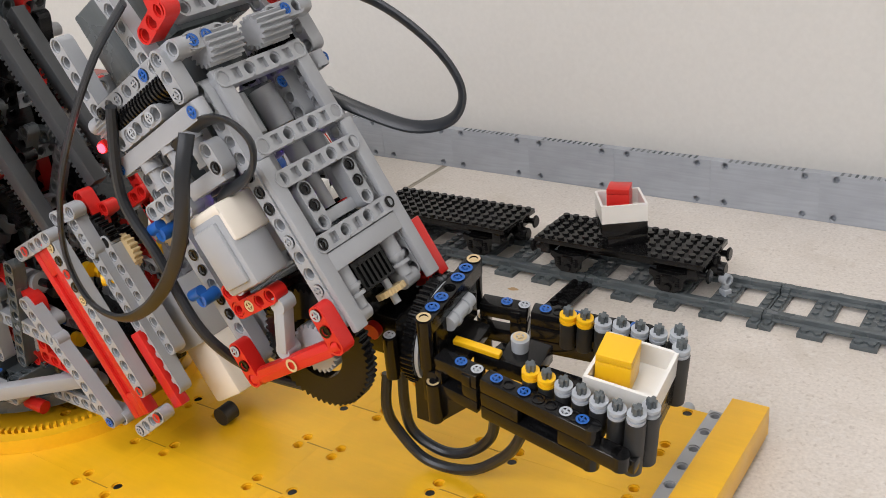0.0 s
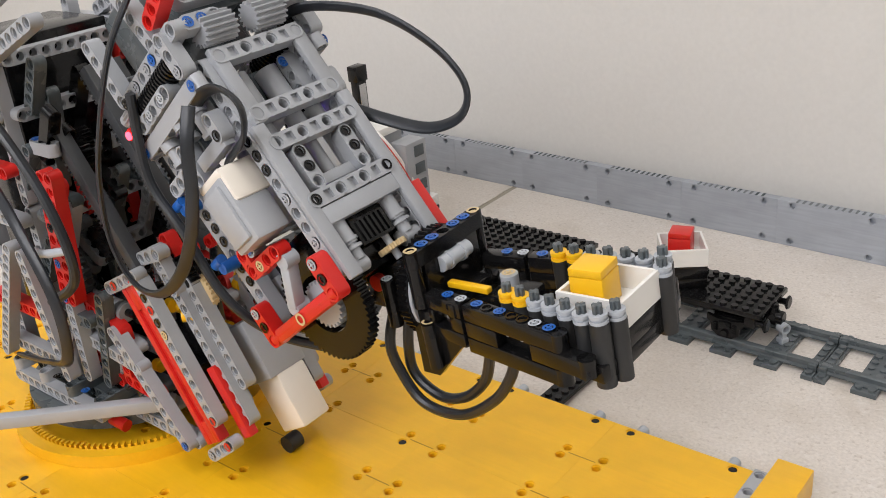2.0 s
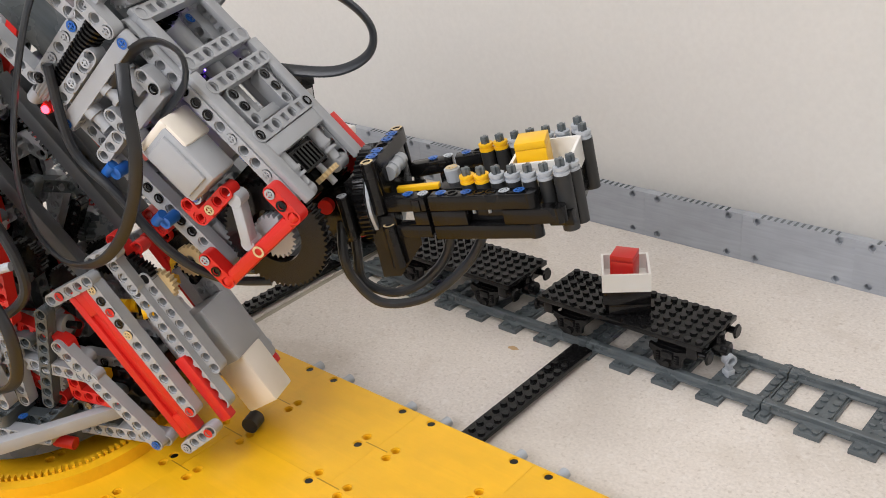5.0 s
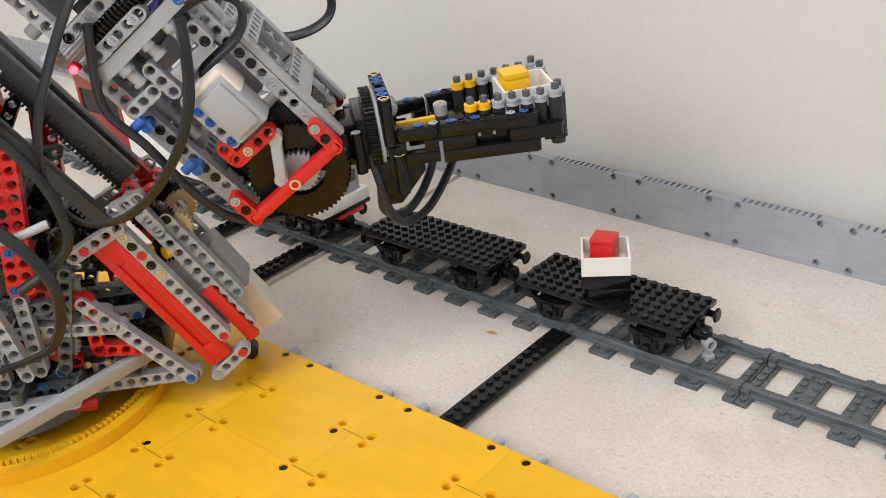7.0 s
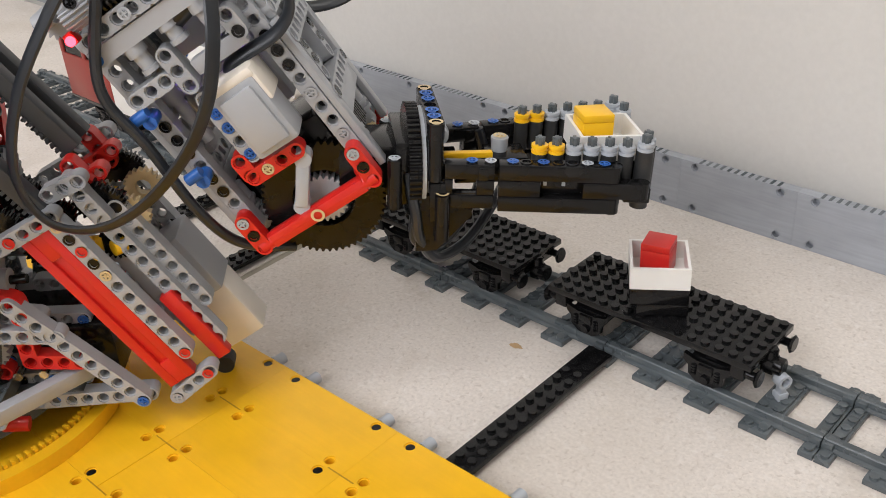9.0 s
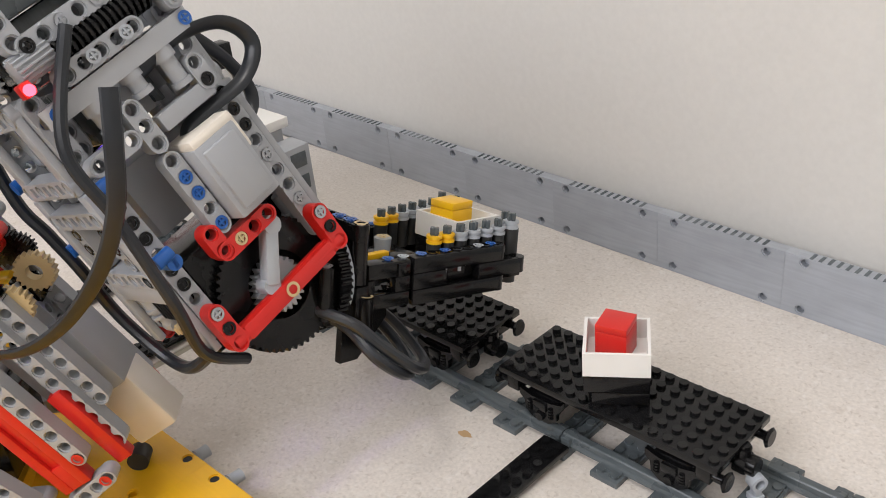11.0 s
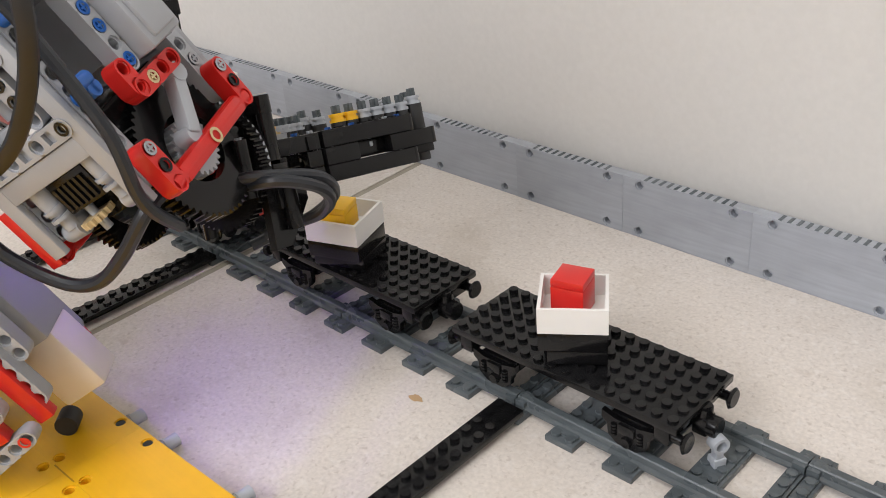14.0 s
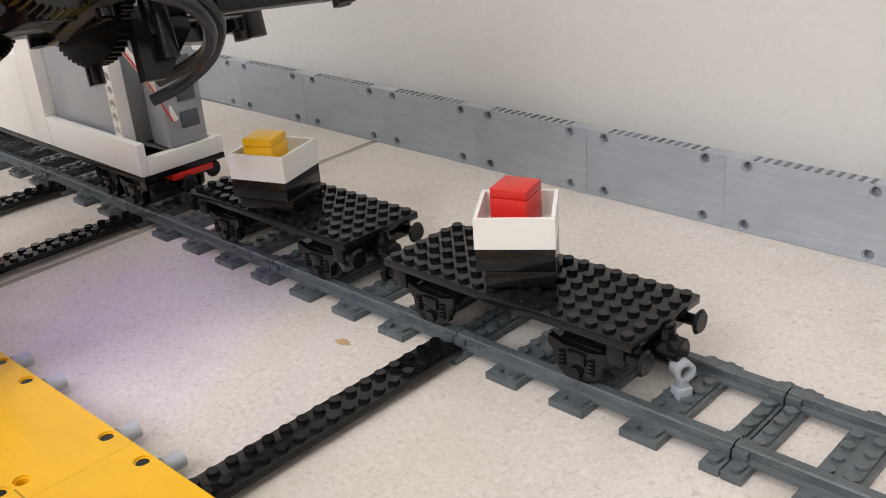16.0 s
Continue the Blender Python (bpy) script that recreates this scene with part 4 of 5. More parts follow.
def hand_base():
    h = bmesh.new()
    # neck block that runs back into the wrist, and the upright plate of the head
    ubox(h, -5.6, -2.2, -1.9, 1.9, -4.6, -1.4, 0.001)
    ubox(h, -2.3, -1.4, -2.6, 2.6, -4.9, -0.9, 0.001)
    ubox(h, -0.42, 0.42, -2.5, 2.5, -3.3, -0.5, 0.0006)
    ubox(h, 0.4, 1.8, -1.6, 1.6, -3.6, -2.9, 0.0006)
    ubox(h, 1.6, 8.4, -0.45, 0.45, -4.6, -3.6, 0.0006)
    ubox(h, -0.3, 0.9, -3.2, -2.0, -5.8, -3.3, 0.0006)
    hb = part("hand", h, BLACK, robot, "black gripper head")
    q = bmesh.new()
    rim = ((-1.0, -4.2), (2.3, -4.2), (2.3, -5.6), (0.2, -7.9), (-1.1, -7.9))
    lo, hi = ([q.verts.new(V(x, y, z)) for x, z in rim] for y in (-2.95, -2.45))
    q.faces.new(lo)
    q.faces.new(hi[::-1])
    for k in range(5):
        q.faces.new((lo[k], lo[(k + 1) % 5], hi[(k + 1) % 5], hi[k]))
    part("bracket_plate", q, BLACK, hb)
    ub(7, (0, -3, -0.02), (0, 1, 0), (0, 0, 1), BLACK, hb, "head_beam")
    for y, m in ((-3, TAN), (-2, BLUE), (-1, BLUE), (1, BLUE), (2, BLUE), (3, TAN)):
        pin((0, y, 0.48), (0, 0, 1), m, hb, r=0.42, cross=(m is BLUE))
    for y in (-3.0, 3.0):
        q = bmesh.new()
        ucyl(q, (0, y, -3.1), (0, y, -0.5), 0.46, seg=16)
        ucyl(q, (0.45, y * 1.08, -7.0), (0.45, y * 1.08, -4.0), 0.46, seg=16)
        ucyl(q, (-2.4, y * 1.02, -4.8), (-2.4, y * 1.02, -1.7), 0.44, seg=16)
        part("post", q, BLACK, hb)
        pin((0.45, y * 1.08, -3.97), (0, 0, 1), TAN, hb, r=0.4, cross=False)
        pin((-2.4, y * 1.02, -1.66), (0, 0, 1), PIN_GREY, hb, r=0.36)
    part("roller", bm_of((V(0.5, -1.3, -1.1), V(0.5, 1.3, -1.1), 0.0040), (V(0.5, -0.7, -1.1), V(0.5, -0.5, -1.1), 0.0048), (V(0.5, 0.5, -1.1), V(0.5, 0.7, -1.1), 0.0048)), PIN_GREY, hb)
    part("turntable", gear_bm(3.5, 0.75, 56, "X", 0.16), BLACK, hb, "black toothed turntable", Matrix.Translation(V(-1.15, 0, -3.0)))
    part("turntable_plate", bm_of((V(-0.74, 0, -3.0), V(-0.5, 0, -3.0), 3.25 * U, 3.25 * U, 40)), PIN_GREY, hb, "light grey turntable plate")
    part("yoke", bm_of((V(-4.2, -2.4, -2.6), V(-4.2, 2.4, -2.6), 0.0044)), RED, hb, "red yoke")
    part("cone", bm_of((V(4.4, 0.1, -3.4), V(4.4, 0.1, -1.75), 0.0036, 0.0044)), PIN_GREY, hb)
    pin((4.4, 0.1, -1.72), (0, 0, 1), TAN, hb, r=0.42)
    part("slide", bm_of((0.006, 0.030, -0.0105, -0.0065, -0.0205, -0.0175, 0.0005)), BRIGHT_YELLOW, hb, "yellow sliding beam")
    part("motor", bm_of((0.028, 0.048, -0.010, 0.010, -0.031, -0.021, 0.001)), BLACK, hb)
    # two cables that loop under the gripper
    gripper_cables.append(tube("gripper_cable", [V(-4.4, -1.2, -4.4), V(-4.8, -2.0, -6.6), V(-4.6, -2.0, -8.6), V(-3.2, -2.0, -10.8), V(-0.1, -2.0, -11.1), V(2.9, -2.0, -9.5), V(4.6, -2.0, -7.7), V(5.3, -1.8, -6.1), V(5.2, -1.4, -4.8)], 0.0028, CABLE, robot))
    gripper_cables.append(tube("gripper_cable", [V(-3.6, -0.6, -4.4), V(-4.0, -1.2, -6.9), V(-4.2, -1.2, -9.2), V(-2.4, -1.2, -10.6), V(-0.2, -1.2, -10.3), V(1.8, -1.2, -8.8), V(2.7, -1.2, -7.0), V(2.9, -1.1, -6.0), V(2.8, -0.8, -4.6)], 0.0028, CABLE, robot))
    return hb


def mm(x, y, z):
    return (x / 8, y / 8, z / 8)


def turret():
    """The turning tower with its lower linkage; x looks along the arm."""
    d = bmesh.new()
    ucyl(d, (0, 0, 3.2), (0, 0, 4.2), 8.8, seg=64)
    t = part("turret", d, DARK_GREY, robot, "turning tower of grey beams and gears")
    rnd = random.Random(7)
    # plain black boxes added to keep the tower's inside as dark as shade
    part("gearbox", bm_of((-6 * U, 3 * U, -4.2 * U, 4.2 * U, 4.2 * U, 10 * U, 0.001)), BLACK, t)
    part("tower_core", bm_of((-7 * U, 0.5 * U, -4.4 * U, 4.4 * U, 10 * U, 33 * U, 0.001)), BLACK, t)
    # deck of crossed beams, some in dark grey to paint in the shade on them
    for y in (-7, -5, -3, 3, 5, 7):
        ub(13, (-6, y, 4.8), (1, 0, 0), (0, 1, 0) if y % 3 else (0, 0, 1), DARK_GREY if abs(y) < 6 else GREY, t)
    for x in (-6, -2, 2, 6):
        ub(15, (x, -7, 5.8), (0, 1, 0), (0, 0, 1) if x % 4 else (1, 0, 0), DARK_GREY if x > 0 else GREY, t)
    # added black filler that darkens the gap between deck and linkage, with lifts, pins and bushes on it
    part("filler_block", bm_of((4.0 * U, 12.6 * U, -3.0 * U, 3.0 * U, 4.4 * U, 8.6 * U, 0.001)), BLACK, t)
    for s in (-1, 1):
        for n, x, y, z, m in ((7, 4.6, 3.5, 5.6, GREY), (5, 6.4, 3.6, 7.2, DARK_GREY), (6, 5.2, 4.4, 4.8, DARK_GREY), (5, 7.0, 2.2, 9.1, GREY)):
            ub(n, (x, s * y, z), (1, 0, -0.06), (0, 1, 0), m, t)
            for k in (0, 2, 4):
                pin((x + k, s * (y + 0.5), z - 0.06 * k), (0, s, 0), BLUE if k != 2 else BLACK, t)
        part("bush", bm_of((V(9.0, s * 3.4, 8.4), V(9.7, s * 3.4, 8.4), 0.5 * U)), BRIGHT_YELLOW, t)
        for x in (5.4, 7.0, 8.6):
            part("steel_pin", bm_of((V(x, s * 4.4, 6.6), V(x, s * 5.2, 6.6), 0.3 * U)), STEEL, t)
    for i in range(34):
        pin((rnd.choice((-6, -4, -2, 0, 2, 4, 6)), rnd.choice((-7, -5, -4, -2, 0, 2, 4, 6)), 6.32), (0, 0, 1), BLUE if rnd.random() < 0.7 else BLACK, t)
    # tower: uprights, rungs, diagonals
    for sx in (-6, 1):
        for sy in (-5.5, 5.5):
            ub(15, (sx, sy, 6.5), (0, 0, 1), (0, 1, 0), GREY, t)
            ub(13, (sx, sy, 21.5), (0, 0, 1), (0, 1, 0), GREY, t)
    for z in (8, 12, 16, 20, 24, 28, 32):
        for sy in (-6.5, 6.5):
            ub(9, (-7, sy, z), (1, 0, 0), (0, 1, 0), RED if z in (12, 24) else GREY, t, "red_beam" if z in (12, 24) else "beam")
        ub(11, (2, -5, z), (0, 1, 0), (1, 0, 0), GREY, t)
    for sy in (-7.4, 7.4):
        ub(13, (-6, sy, 7.5), (0.55, 0, 1), (0, 1, 0), GREY, t)
        ub(11, (3.5, sy, 8.0), (-0.2, 0, 1), (0, 1, 0), GREY, t)
        near = math.copysign(1.0, sy)
        for dx in (0.0, 0.95):
            ub(11, (4.1 + dx, near * 6.1, 14.4), (0.14, 0, 1), (0, 1, 0), RED, t, "red_upright")
        for k, m in ((0, BLUE), (3, BLUE), (6, BLACK), (9, BLUE)):
            pin((4.1 + 0.14 * k, near * 6.55, 14.4 + k * 0.99), (0, near, 0), m, t)
        ub(7, (4.0, near * 6.0, 7.4), (0.02, 0, 1), (0, 1, 0), GREY, t)
        ub(9, (5.6, near * 5.4, 7.0), (0.25, 0, 1), (0, 1, 0), DARK_GREY, t)
        ub(5, (4.4, near * 5.0, 13.5), (1, 0, -0.37), (0, 1, 0), RED, t, "red_beam")
        ub(2, (8.3, near * 5.0, 12.0), (0.1, 0, -1), (0, 1, 0), RED, t, "red_beam")
        ub(3, (8.2, near * 5.0, 9.8), (0, 0, -1), (0, 1, 0), RED, t, "red_beam")
        ub(4, (8.2, near * 5.0, 7.8), (1, 0, -0.12), (0, 1, 0), RED, t, "red_beam")
        ub(9, (2.4, near * 5.3, 10.6), (1, 0, -0.12), (0, 1, 0), GREY, t)
        ub(7, (3.4, near * 4.6, 11.8), (1, 0, -0.2), (0, 1, 0), GREY, t)
        # toothed racks of the lifting drives
        for ox, oy, oz, n in ((10.9, 4.0, 17.3, 12), (12.6, 1.0, 19.8, 13)):
            r = bmesh.new()
            ubox(r, 0, n, -0.5, 0.5, -0.75, 0.3, 0.0004)
            for k in range(int(n / 0.4)):
                ubox(r, 0.1 + k * 0.4, 0.3 + k * 0.4, -0.5, 0.5, 0.3, 0.55, 0.0)
            part("rack", r, RACK_GREY, t, "dark toothed rack", Matrix.Translation(V(ox, near * oy, oz)) @ pose(0, 0, 0, 0, -124, 0))
        for k in range(6):
            part("collar", bm_of((V(3 + k * 0.9, sy * 0.55, 13), V(3.5 + k * 0.9, sy * 0.55, 13), 0.75 * U)), GREY, t)
        part("axle", bm_of((V(1, sy * 0.55, 13), V(9, sy * 0.55, 13), 0.3 * U)), BLACK, t)
        part("gear", gear_bm(1.5, 0.9, 24, "Y", 0.2), BLACK, t, "", Matrix.Translation(V(7.5, sy * 0.3, 15.5)))
        part("gear", gear_bm(1.0, 0.9, 16, "Y", 0.2), BLACK, t, "", Matrix.Translation(V(9.6, sy * 0.3, 14.0)))
    # lower linkage in front, both sides alike
    slope = Vector((46.4, 0, -80.2)).normalized()
    across = Vector((80.2, 0, 46.4)).normalized()
    for s in (-1, 1):
        y = s * 4.6
        o = Vector(mm(96, 0, 134)) + Vector((0, y, 0))
        ub(12, o, slope, (0, 1, 0), GREY, t, "side_beam")
        for k, m in ((0, TAN), (1, BLACK), (2, RED), (3, BLACK), (4, TAN), (11, RED)):
            pin(o + slope * k + Vector((0, s * 0.5, 0)), (0, s, 0), m, t, cross=(m is TAN))
        # red slotted panel behind it
        r = bmesh.new()
        mt = frame_to(V(*(o - across * 1.55 + slope * 0.0)), slope, (0, 1, 0))
        ubox(r, -0.6, 12.6, -1.0, -0.35, -0.45, 0.45, 0.0006, mt)
        ubox(r, -0.6, 12.6, 0.35, 1.0, -0.45, 0.45, 0.0006, mt)
        ubox(r, -0.6, 1.6, -0.9, 0.9, -0.40, 0.40, 0.0006, mt)
        ubox(r, 10.8, 12.6, -0.9, 0.9, -0.40, 0.40, 0.0006, mt)
        ubox(r, 1.5, 11, -0.4, 0.4, -0.2, 0.2, 0.0002, mt)
        part("red_panel", r, RED, t, "red slotted panel")
        # inner beams with the same slope
        ub(13, o + across * 1.6 + Vector((0, -s * 1.4, 0)), slope, (0, 1, 0), GREY, t, "side_beam")
        ub(9, o + across * 0.4 + Vector((0, -s * 2.2, 0)) + slope * 3, slope, across, GREY, t, "side_beam")
        r = bmesh.new()
        mt2 = frame_to(V(*(o + across * 1.2 + Vector((0, -s * 1.0, 0)))), slope, (0, 1, 0))
        ubox(r, 7.5, 13.2, -0.5, 0.5, -0.4, 0.4, 0.0008, mt2)
        part("red_bar", r, RED, t)
        ub(5, mm(66, s * 38, 125), (30, 0, 15), (0, 1, 0), GREY, t)
        pin((66 / 8 + 0.9, s * 5.27, 125 / 8 + 0.45), (0, s, 0), RED, t, cross=False)
        ub(4, mm(131, s * 36.5, 30), (21, 0, 16), (0, 1, 0), GREY, t)
        pin(mm(131, s * 40.6, 30), (0, s, 0), GREY, t)
        pin(mm(149, s * 40.6, 43.7), (0, s, 0), RED, t, cross=False)
        ub(11, mm(115.6, s * 43, 35), (-66, 0, 80), (0, 1, 0), GREY, t)
        pin(mm(115.6, s * 47.1, 35), (0, s, 0), BLUE, t)
        ub(9, mm(118, s * 37, 34), (-1, 0, 0.02), (0, 1, 0), GREY, t)
        b = bmesh.new()
        for k in range(3):
            ucyl(b, (13.4 - k * 0.4, s * (2.2 + 0.6 * k), 14.0 + k * 0.3), (14.0 - k * 0.4, s * (2.2 + 0.6 * k), 14.0 + k * 0.3), 0.5)
        part("bush", b, BRIGHT_YELLOW, t)
        part("half_gear", gear_bm(1.25, 0.6, 20, "Y", 0.16, 0.5), TAN, t, "tan gear", Matrix.Translation(V(15.4, s * 2.0, 15.7)))
    ub(9, Vector(mm(96, 0, 134)) + across * 2.5 + Vector((0, -2.6, 0)) + slope * 1.5, slope, (0, 1, 0), GREY, t, "side_beam")
    for s in (-1, 1):
        # head of the linkage: grey lifts, a red bracket and black gears
        ub(3, (11.6, s * 3.6, 18.3), (0.9, 0, 0.35), (0, 1, 0), GREY, t)
        ub(4, (12.8, s * 3.4, 18.9), slope, (0, 1, 0), GREY, t)
        ub(3, (12.7, s * 2.2, 19.4), slope, (0, 1, 0), RED, t, "red_bracket")
        ub(3, (12.4, s * 1.6, 17.6), across, (0, 1, 0), RED, t, "red_bracket")
        for x, z, r in ((13.6, 17.2, 1.25), (14.6, 16.9, 0.95), (14.4, 14.3, 1.1)):
            part("gear", gear_bm(r, 0.8, 20, "Y", 0.2), BLACK, t, "", Matrix.Translation(V(x, s * 2.6, z)))
        part("bush", bm_of((V(14.3, s * 3.5, 14.2), V(14.9, s * 3.0, 14.2), 0.5 * U)), BRIGHT_YELLOW, t)
    # centre motor between the sides, with an aged white end
    mt = frame_to(V(*(Vector(mm(118, 2, 100)) + across * 1.1 - slope * 0.3)), slope, (0, 1, 0))
    b = bmesh.new()
    ubox(b, 1.0, 5.6, -1.6, 1.7, -1.3, 2.2, 0.0012, mt)
    for k in range(5):
        v = bmesh.new()
        ubox(v, 2.6, 4.6, 1.71, 1.80, -1.0 + 0.55 * k, -0.8 + 0.55 * k, 0, mt)
        part("vent", v, DARK_GREY, t)
    part("motor", b, GREY, t, "grey motor with an aged white end")
    b = bmesh.new()
    ubox(b, 5.5, 9.9, -1.6, 1.4, -0.8, 1.9, 0.0020, mt)
    part("motor_end", b, CREAM, t, "aged white motor end")
    part("caster", bm_of((V(18.5, 0.1, 2.24), V(18.5, 1.3, 2.24), 0.68 * U, 0.68 * U, 24)), RUBBER, t, "black rubber roller")
    # long smooth guard bar across the front of the deck
    b = bmesh.new()
    ubox(b, 0, 17.0, -0.5, 0.5, -0.45, 0.45, 0.0006, frame_to(V(11.6, -4.0, 6.2), (-0.742, -0.67, 0), (-0.67, 0.742, 0)))
    part("guard_bar", b, GREY, t, "smooth light grey guard bar")
    part("red_stub", bm_of((V(5.2, -6.3, 3.9), V(7.2, -6.1, 3.6), 0.0040)), RED, t)
    # upper arm that carries the forearm's top
    for s in (-1, 1):
        ub(15, (-3, s * 6.4, 30), (1, 0, 0.42), (0, 1, 0), GREY, t)
        ub(15, (-3, s * 6.4, 33), (1, 0, 0.42), (0, 1, 0), GREY, t)
    # random beams and gears that fill the tower, mostly dark to paint in its shade
    for i in range(80):
        n = rnd.choice((3, 5, 5, 7, 9))
        o = (rnd.uniform(0.5, 4.0), rnd.uniform(-6.0, 6.0), rnd.uniform(7, 29))
        along = rnd.choice(((1, 0, 0), (0, 0, 1), (0, 1, 0), (0.6, 0, 1), (1, 0, -0.7), (0.2, 0, 1)))
        axis = rnd.choice(((0, 1, 0), (0, 1, 0), (0.1, 0, 1), (1, 0, 0)))
        if abs(Vector(along).normalized().dot(Vector(axis).normalized())) > 0.7:
            axis = (0, 1, 0) if abs(along[1]) < 0.5 else (1, 0, 0)
        if o[0] + n * max(0, along[0]) > 8.5:
            continue
        m = rnd.choice((GREY, GREY, DARK_GREY, DARK_GREY, DARK_GREY, BLACK, BLACK, RED))
        ub(n, o, along, axis, m, t)
        if rnd.random() < 0.5:
            a = Vector(axis).normalized()
            pin(tuple(Vector(o) + a * 0.5), a, rnd.choice((BLUE, BLACK, BLUE, TAN)), t)
    for i in range(12):
        part("gear", gear_bm(rnd.choice((1.0, 1.5, 2.0)), 0.8, 20, rnd.choice("YYX"), 0.2), rnd.choice((BLACK, DARK_GREY, GREY)), t, "", Matrix.Translation(V(rnd.uniform(2, 6.5), rnd.uniform(-5, 5), rnd.uniform(8, 26))))
    tube("cable", [V(-2, -7, 24), V(4, -8.5, 21), V(7.5, -9.0, 16), V(6.5, -8.8, 11), V(2, -8.2, 9), V(-3, -8.0, 8)], 0.0036, CABLE, t, 0.5)
    tube("cable", [V(-4, -6.8, 30), V(3, -8.2, 30), V(8, -8.0, 24), V(9, -7.8, 18), V(5, -8.0, 15)], 0.0030, CABLE, t)
    tube("hose", [V(1, -7.4, 22), V(4, -8.0, 19), V(8, -7.4, 19.5)], 0.0026, PIN_GREY, t)
    return t


arm_part = forearm()
lamp_part = violet_lamp(arm_part)
hand_part = hand_base()
jaw_right = jaw(-1)
jaw_left = jaw(1)
tower_part = turret()


# ---- locomotive ----
def locomotive():
    t = thing("locomotive", pose(-0.2360, 0, 0), "white shunting locomotive with a grey battery box on black bogies", "locomotive")
    part("frame", bm_of((-0.362, 0.0005, -0.0275, 0.0275, 0.0300, 0.0335, 0.0004)), BLACK, t)
    part("underframe", bm_of((-0.240, -0.012, -0.008, 0.008, 0.0215, 0.0300, 0.0005)), BLACK, t)
    for bx in (-0.028, -0.058, -0.290, -0.320):
        bogie(t, bx)
    coupling(t, -0.004, 1)
    part("red_plate", bm_of((-0.012, 0.0012, -0.010, 0.018, 0.0262, 0.0296, 0.0003)), RED, t)
    w2 = bmesh.new()
    w = bmesh.new()
    # low white skirt with a raised end and sloping top
    box(w, -0.112, 0.0, -0.0278, -0.0230, 0.0337, 0.0530, 0.0004)
    part("skirt", bm_of((-0.112, 0.0, 0.0230, 0.0278, 0.0337, 0.0440, 0.0004)), WHITE, t)
    part("end_skirt", bm_of((-0.0048, 0.0004, -0.0230, 0.0230, 0.0337, 0.0440, 0.0004)), WHITE, t)
    part("bulkhead", bm_of((-0.136, -0.1122, -0.0278, 0.0278, 0.0337, 0.1060, 0.0006)), WHITE, t)
    part("skirt", w, WHITE, t, "white body skirt")
    box(w2, -0.280, -0.1362, -0.0278, 0.0278, 0.0337, 0.0900, 0.0006)
    part("engine_hood", w2, WHITE, t, "white engine hood")
    c = bmesh.new()
    box(c, -0.360, -0.2802, -0.0278, 0.0278, 0.0337, 0.0740, 0.0006)
    box(c, -0.360, -0.2802, -0.0278, 0.0278, 0.0990, 0.1120, 0.0006)
    for x in (-0.360, -0.322, -0.2862):
        box(c, x, x + 0.0058, -0.0278, 0.0278, 0.0740, 0.0990, 0.0004)
    part("cab", c, SHADED_RED, t, "red cab with shade in its colour")
    part("window", bm_of((-0.358, -0.2822, -0.0265, 0.0265, 0.0742, 0.0988)), BLACK, t)
    g = bmesh.new()
    box(g, -0.1118, -0.030, -0.0205, 0.0205, 0.0440, 0.1050, 0.0012)
    part("battery_box", g, GREY, t, "grey battery box")
    part("cover", bm_of((-0.1118, -0.026, -0.0235, 0.0235, 0.1052, 0.1120, 0.0006)), WHITE, t)
    beam(7, (-0.0255, -0.0200, 0.0480), (0, 0, 1), (0, 1, 0), WHITE, t, "white_beam")
    beam(7, (-0.0255, -0.0200, 0.1040), (-1, 0, 0), (0, 1, 0), WHITE, t, "white_beam")
    m = bmesh.new()
    box(m, -0.0210, -0.0020, -0.0060, 0.0200, 0.0445, 0.1000, 0.0010, None)
    part("motor_block", m, GREY, t)
    for k in range(3):
        part("socket", bm_of((-0.0025, -0.0012, 0.004, 0.016, 0.0540 + k * 0.016, 0.0640 + k * 0.016, 0.0004)), DARK_GREY, t)
    part("plug", bm_of((-0.060, -0.052, -0.006, 0.006, 0.1121, 0.1600, 0.0010), (-0.0615, -0.0505, -0.007, 0.007, 0.1500, 0.1640, 0.0010)), BLACK, t, "upright black cable plug")
    part("plug_contact", bm_of((-0.0519, -0.0512, -0.004, 0.004, 0.1200, 0.1480, 0.0003)), STEEL, t)
    tube("ribbon", [(-0.050, -0.004, 0.114), (-0.034, -0.015, 0.115), (-0.018, -0.016, 0.106), (-0.008, -0.008, 0.085), (-0.001, 0.000, 0.060)], 0.0022, WHITE, t, 0.3)
    tube("wire", [(-0.050, -0.0062, 0.1150), (-0.034, -0.0172, 0.1160), (-0.0172, -0.0182, 0.1070), (-0.0068, -0.0102, 0.0850), (0.0002, -0.0022, 0.0600)], 0.0005, RED, t)
    return t


locomotive()


# ---- cargo on the wagons ----
tray("tray", pose(0.0194, -0.002, 0.0524, 0, 0, 34.5), "red", RED)
block(pose(0.0178, -0.0005, 0.0545, 0, 0, 16), "red", RED)
cargo_tray = tray("tray", pose(-0.1327, -0.0089, 0.0524, 0, 0, 109.5), "yellow", BRIGHT_YELLOW)
cargo_block = block(pose(-0.1327, -0.0089, 0.0545, 0, 0, 109.5), "yellow", BRIGHT_YELLOW)


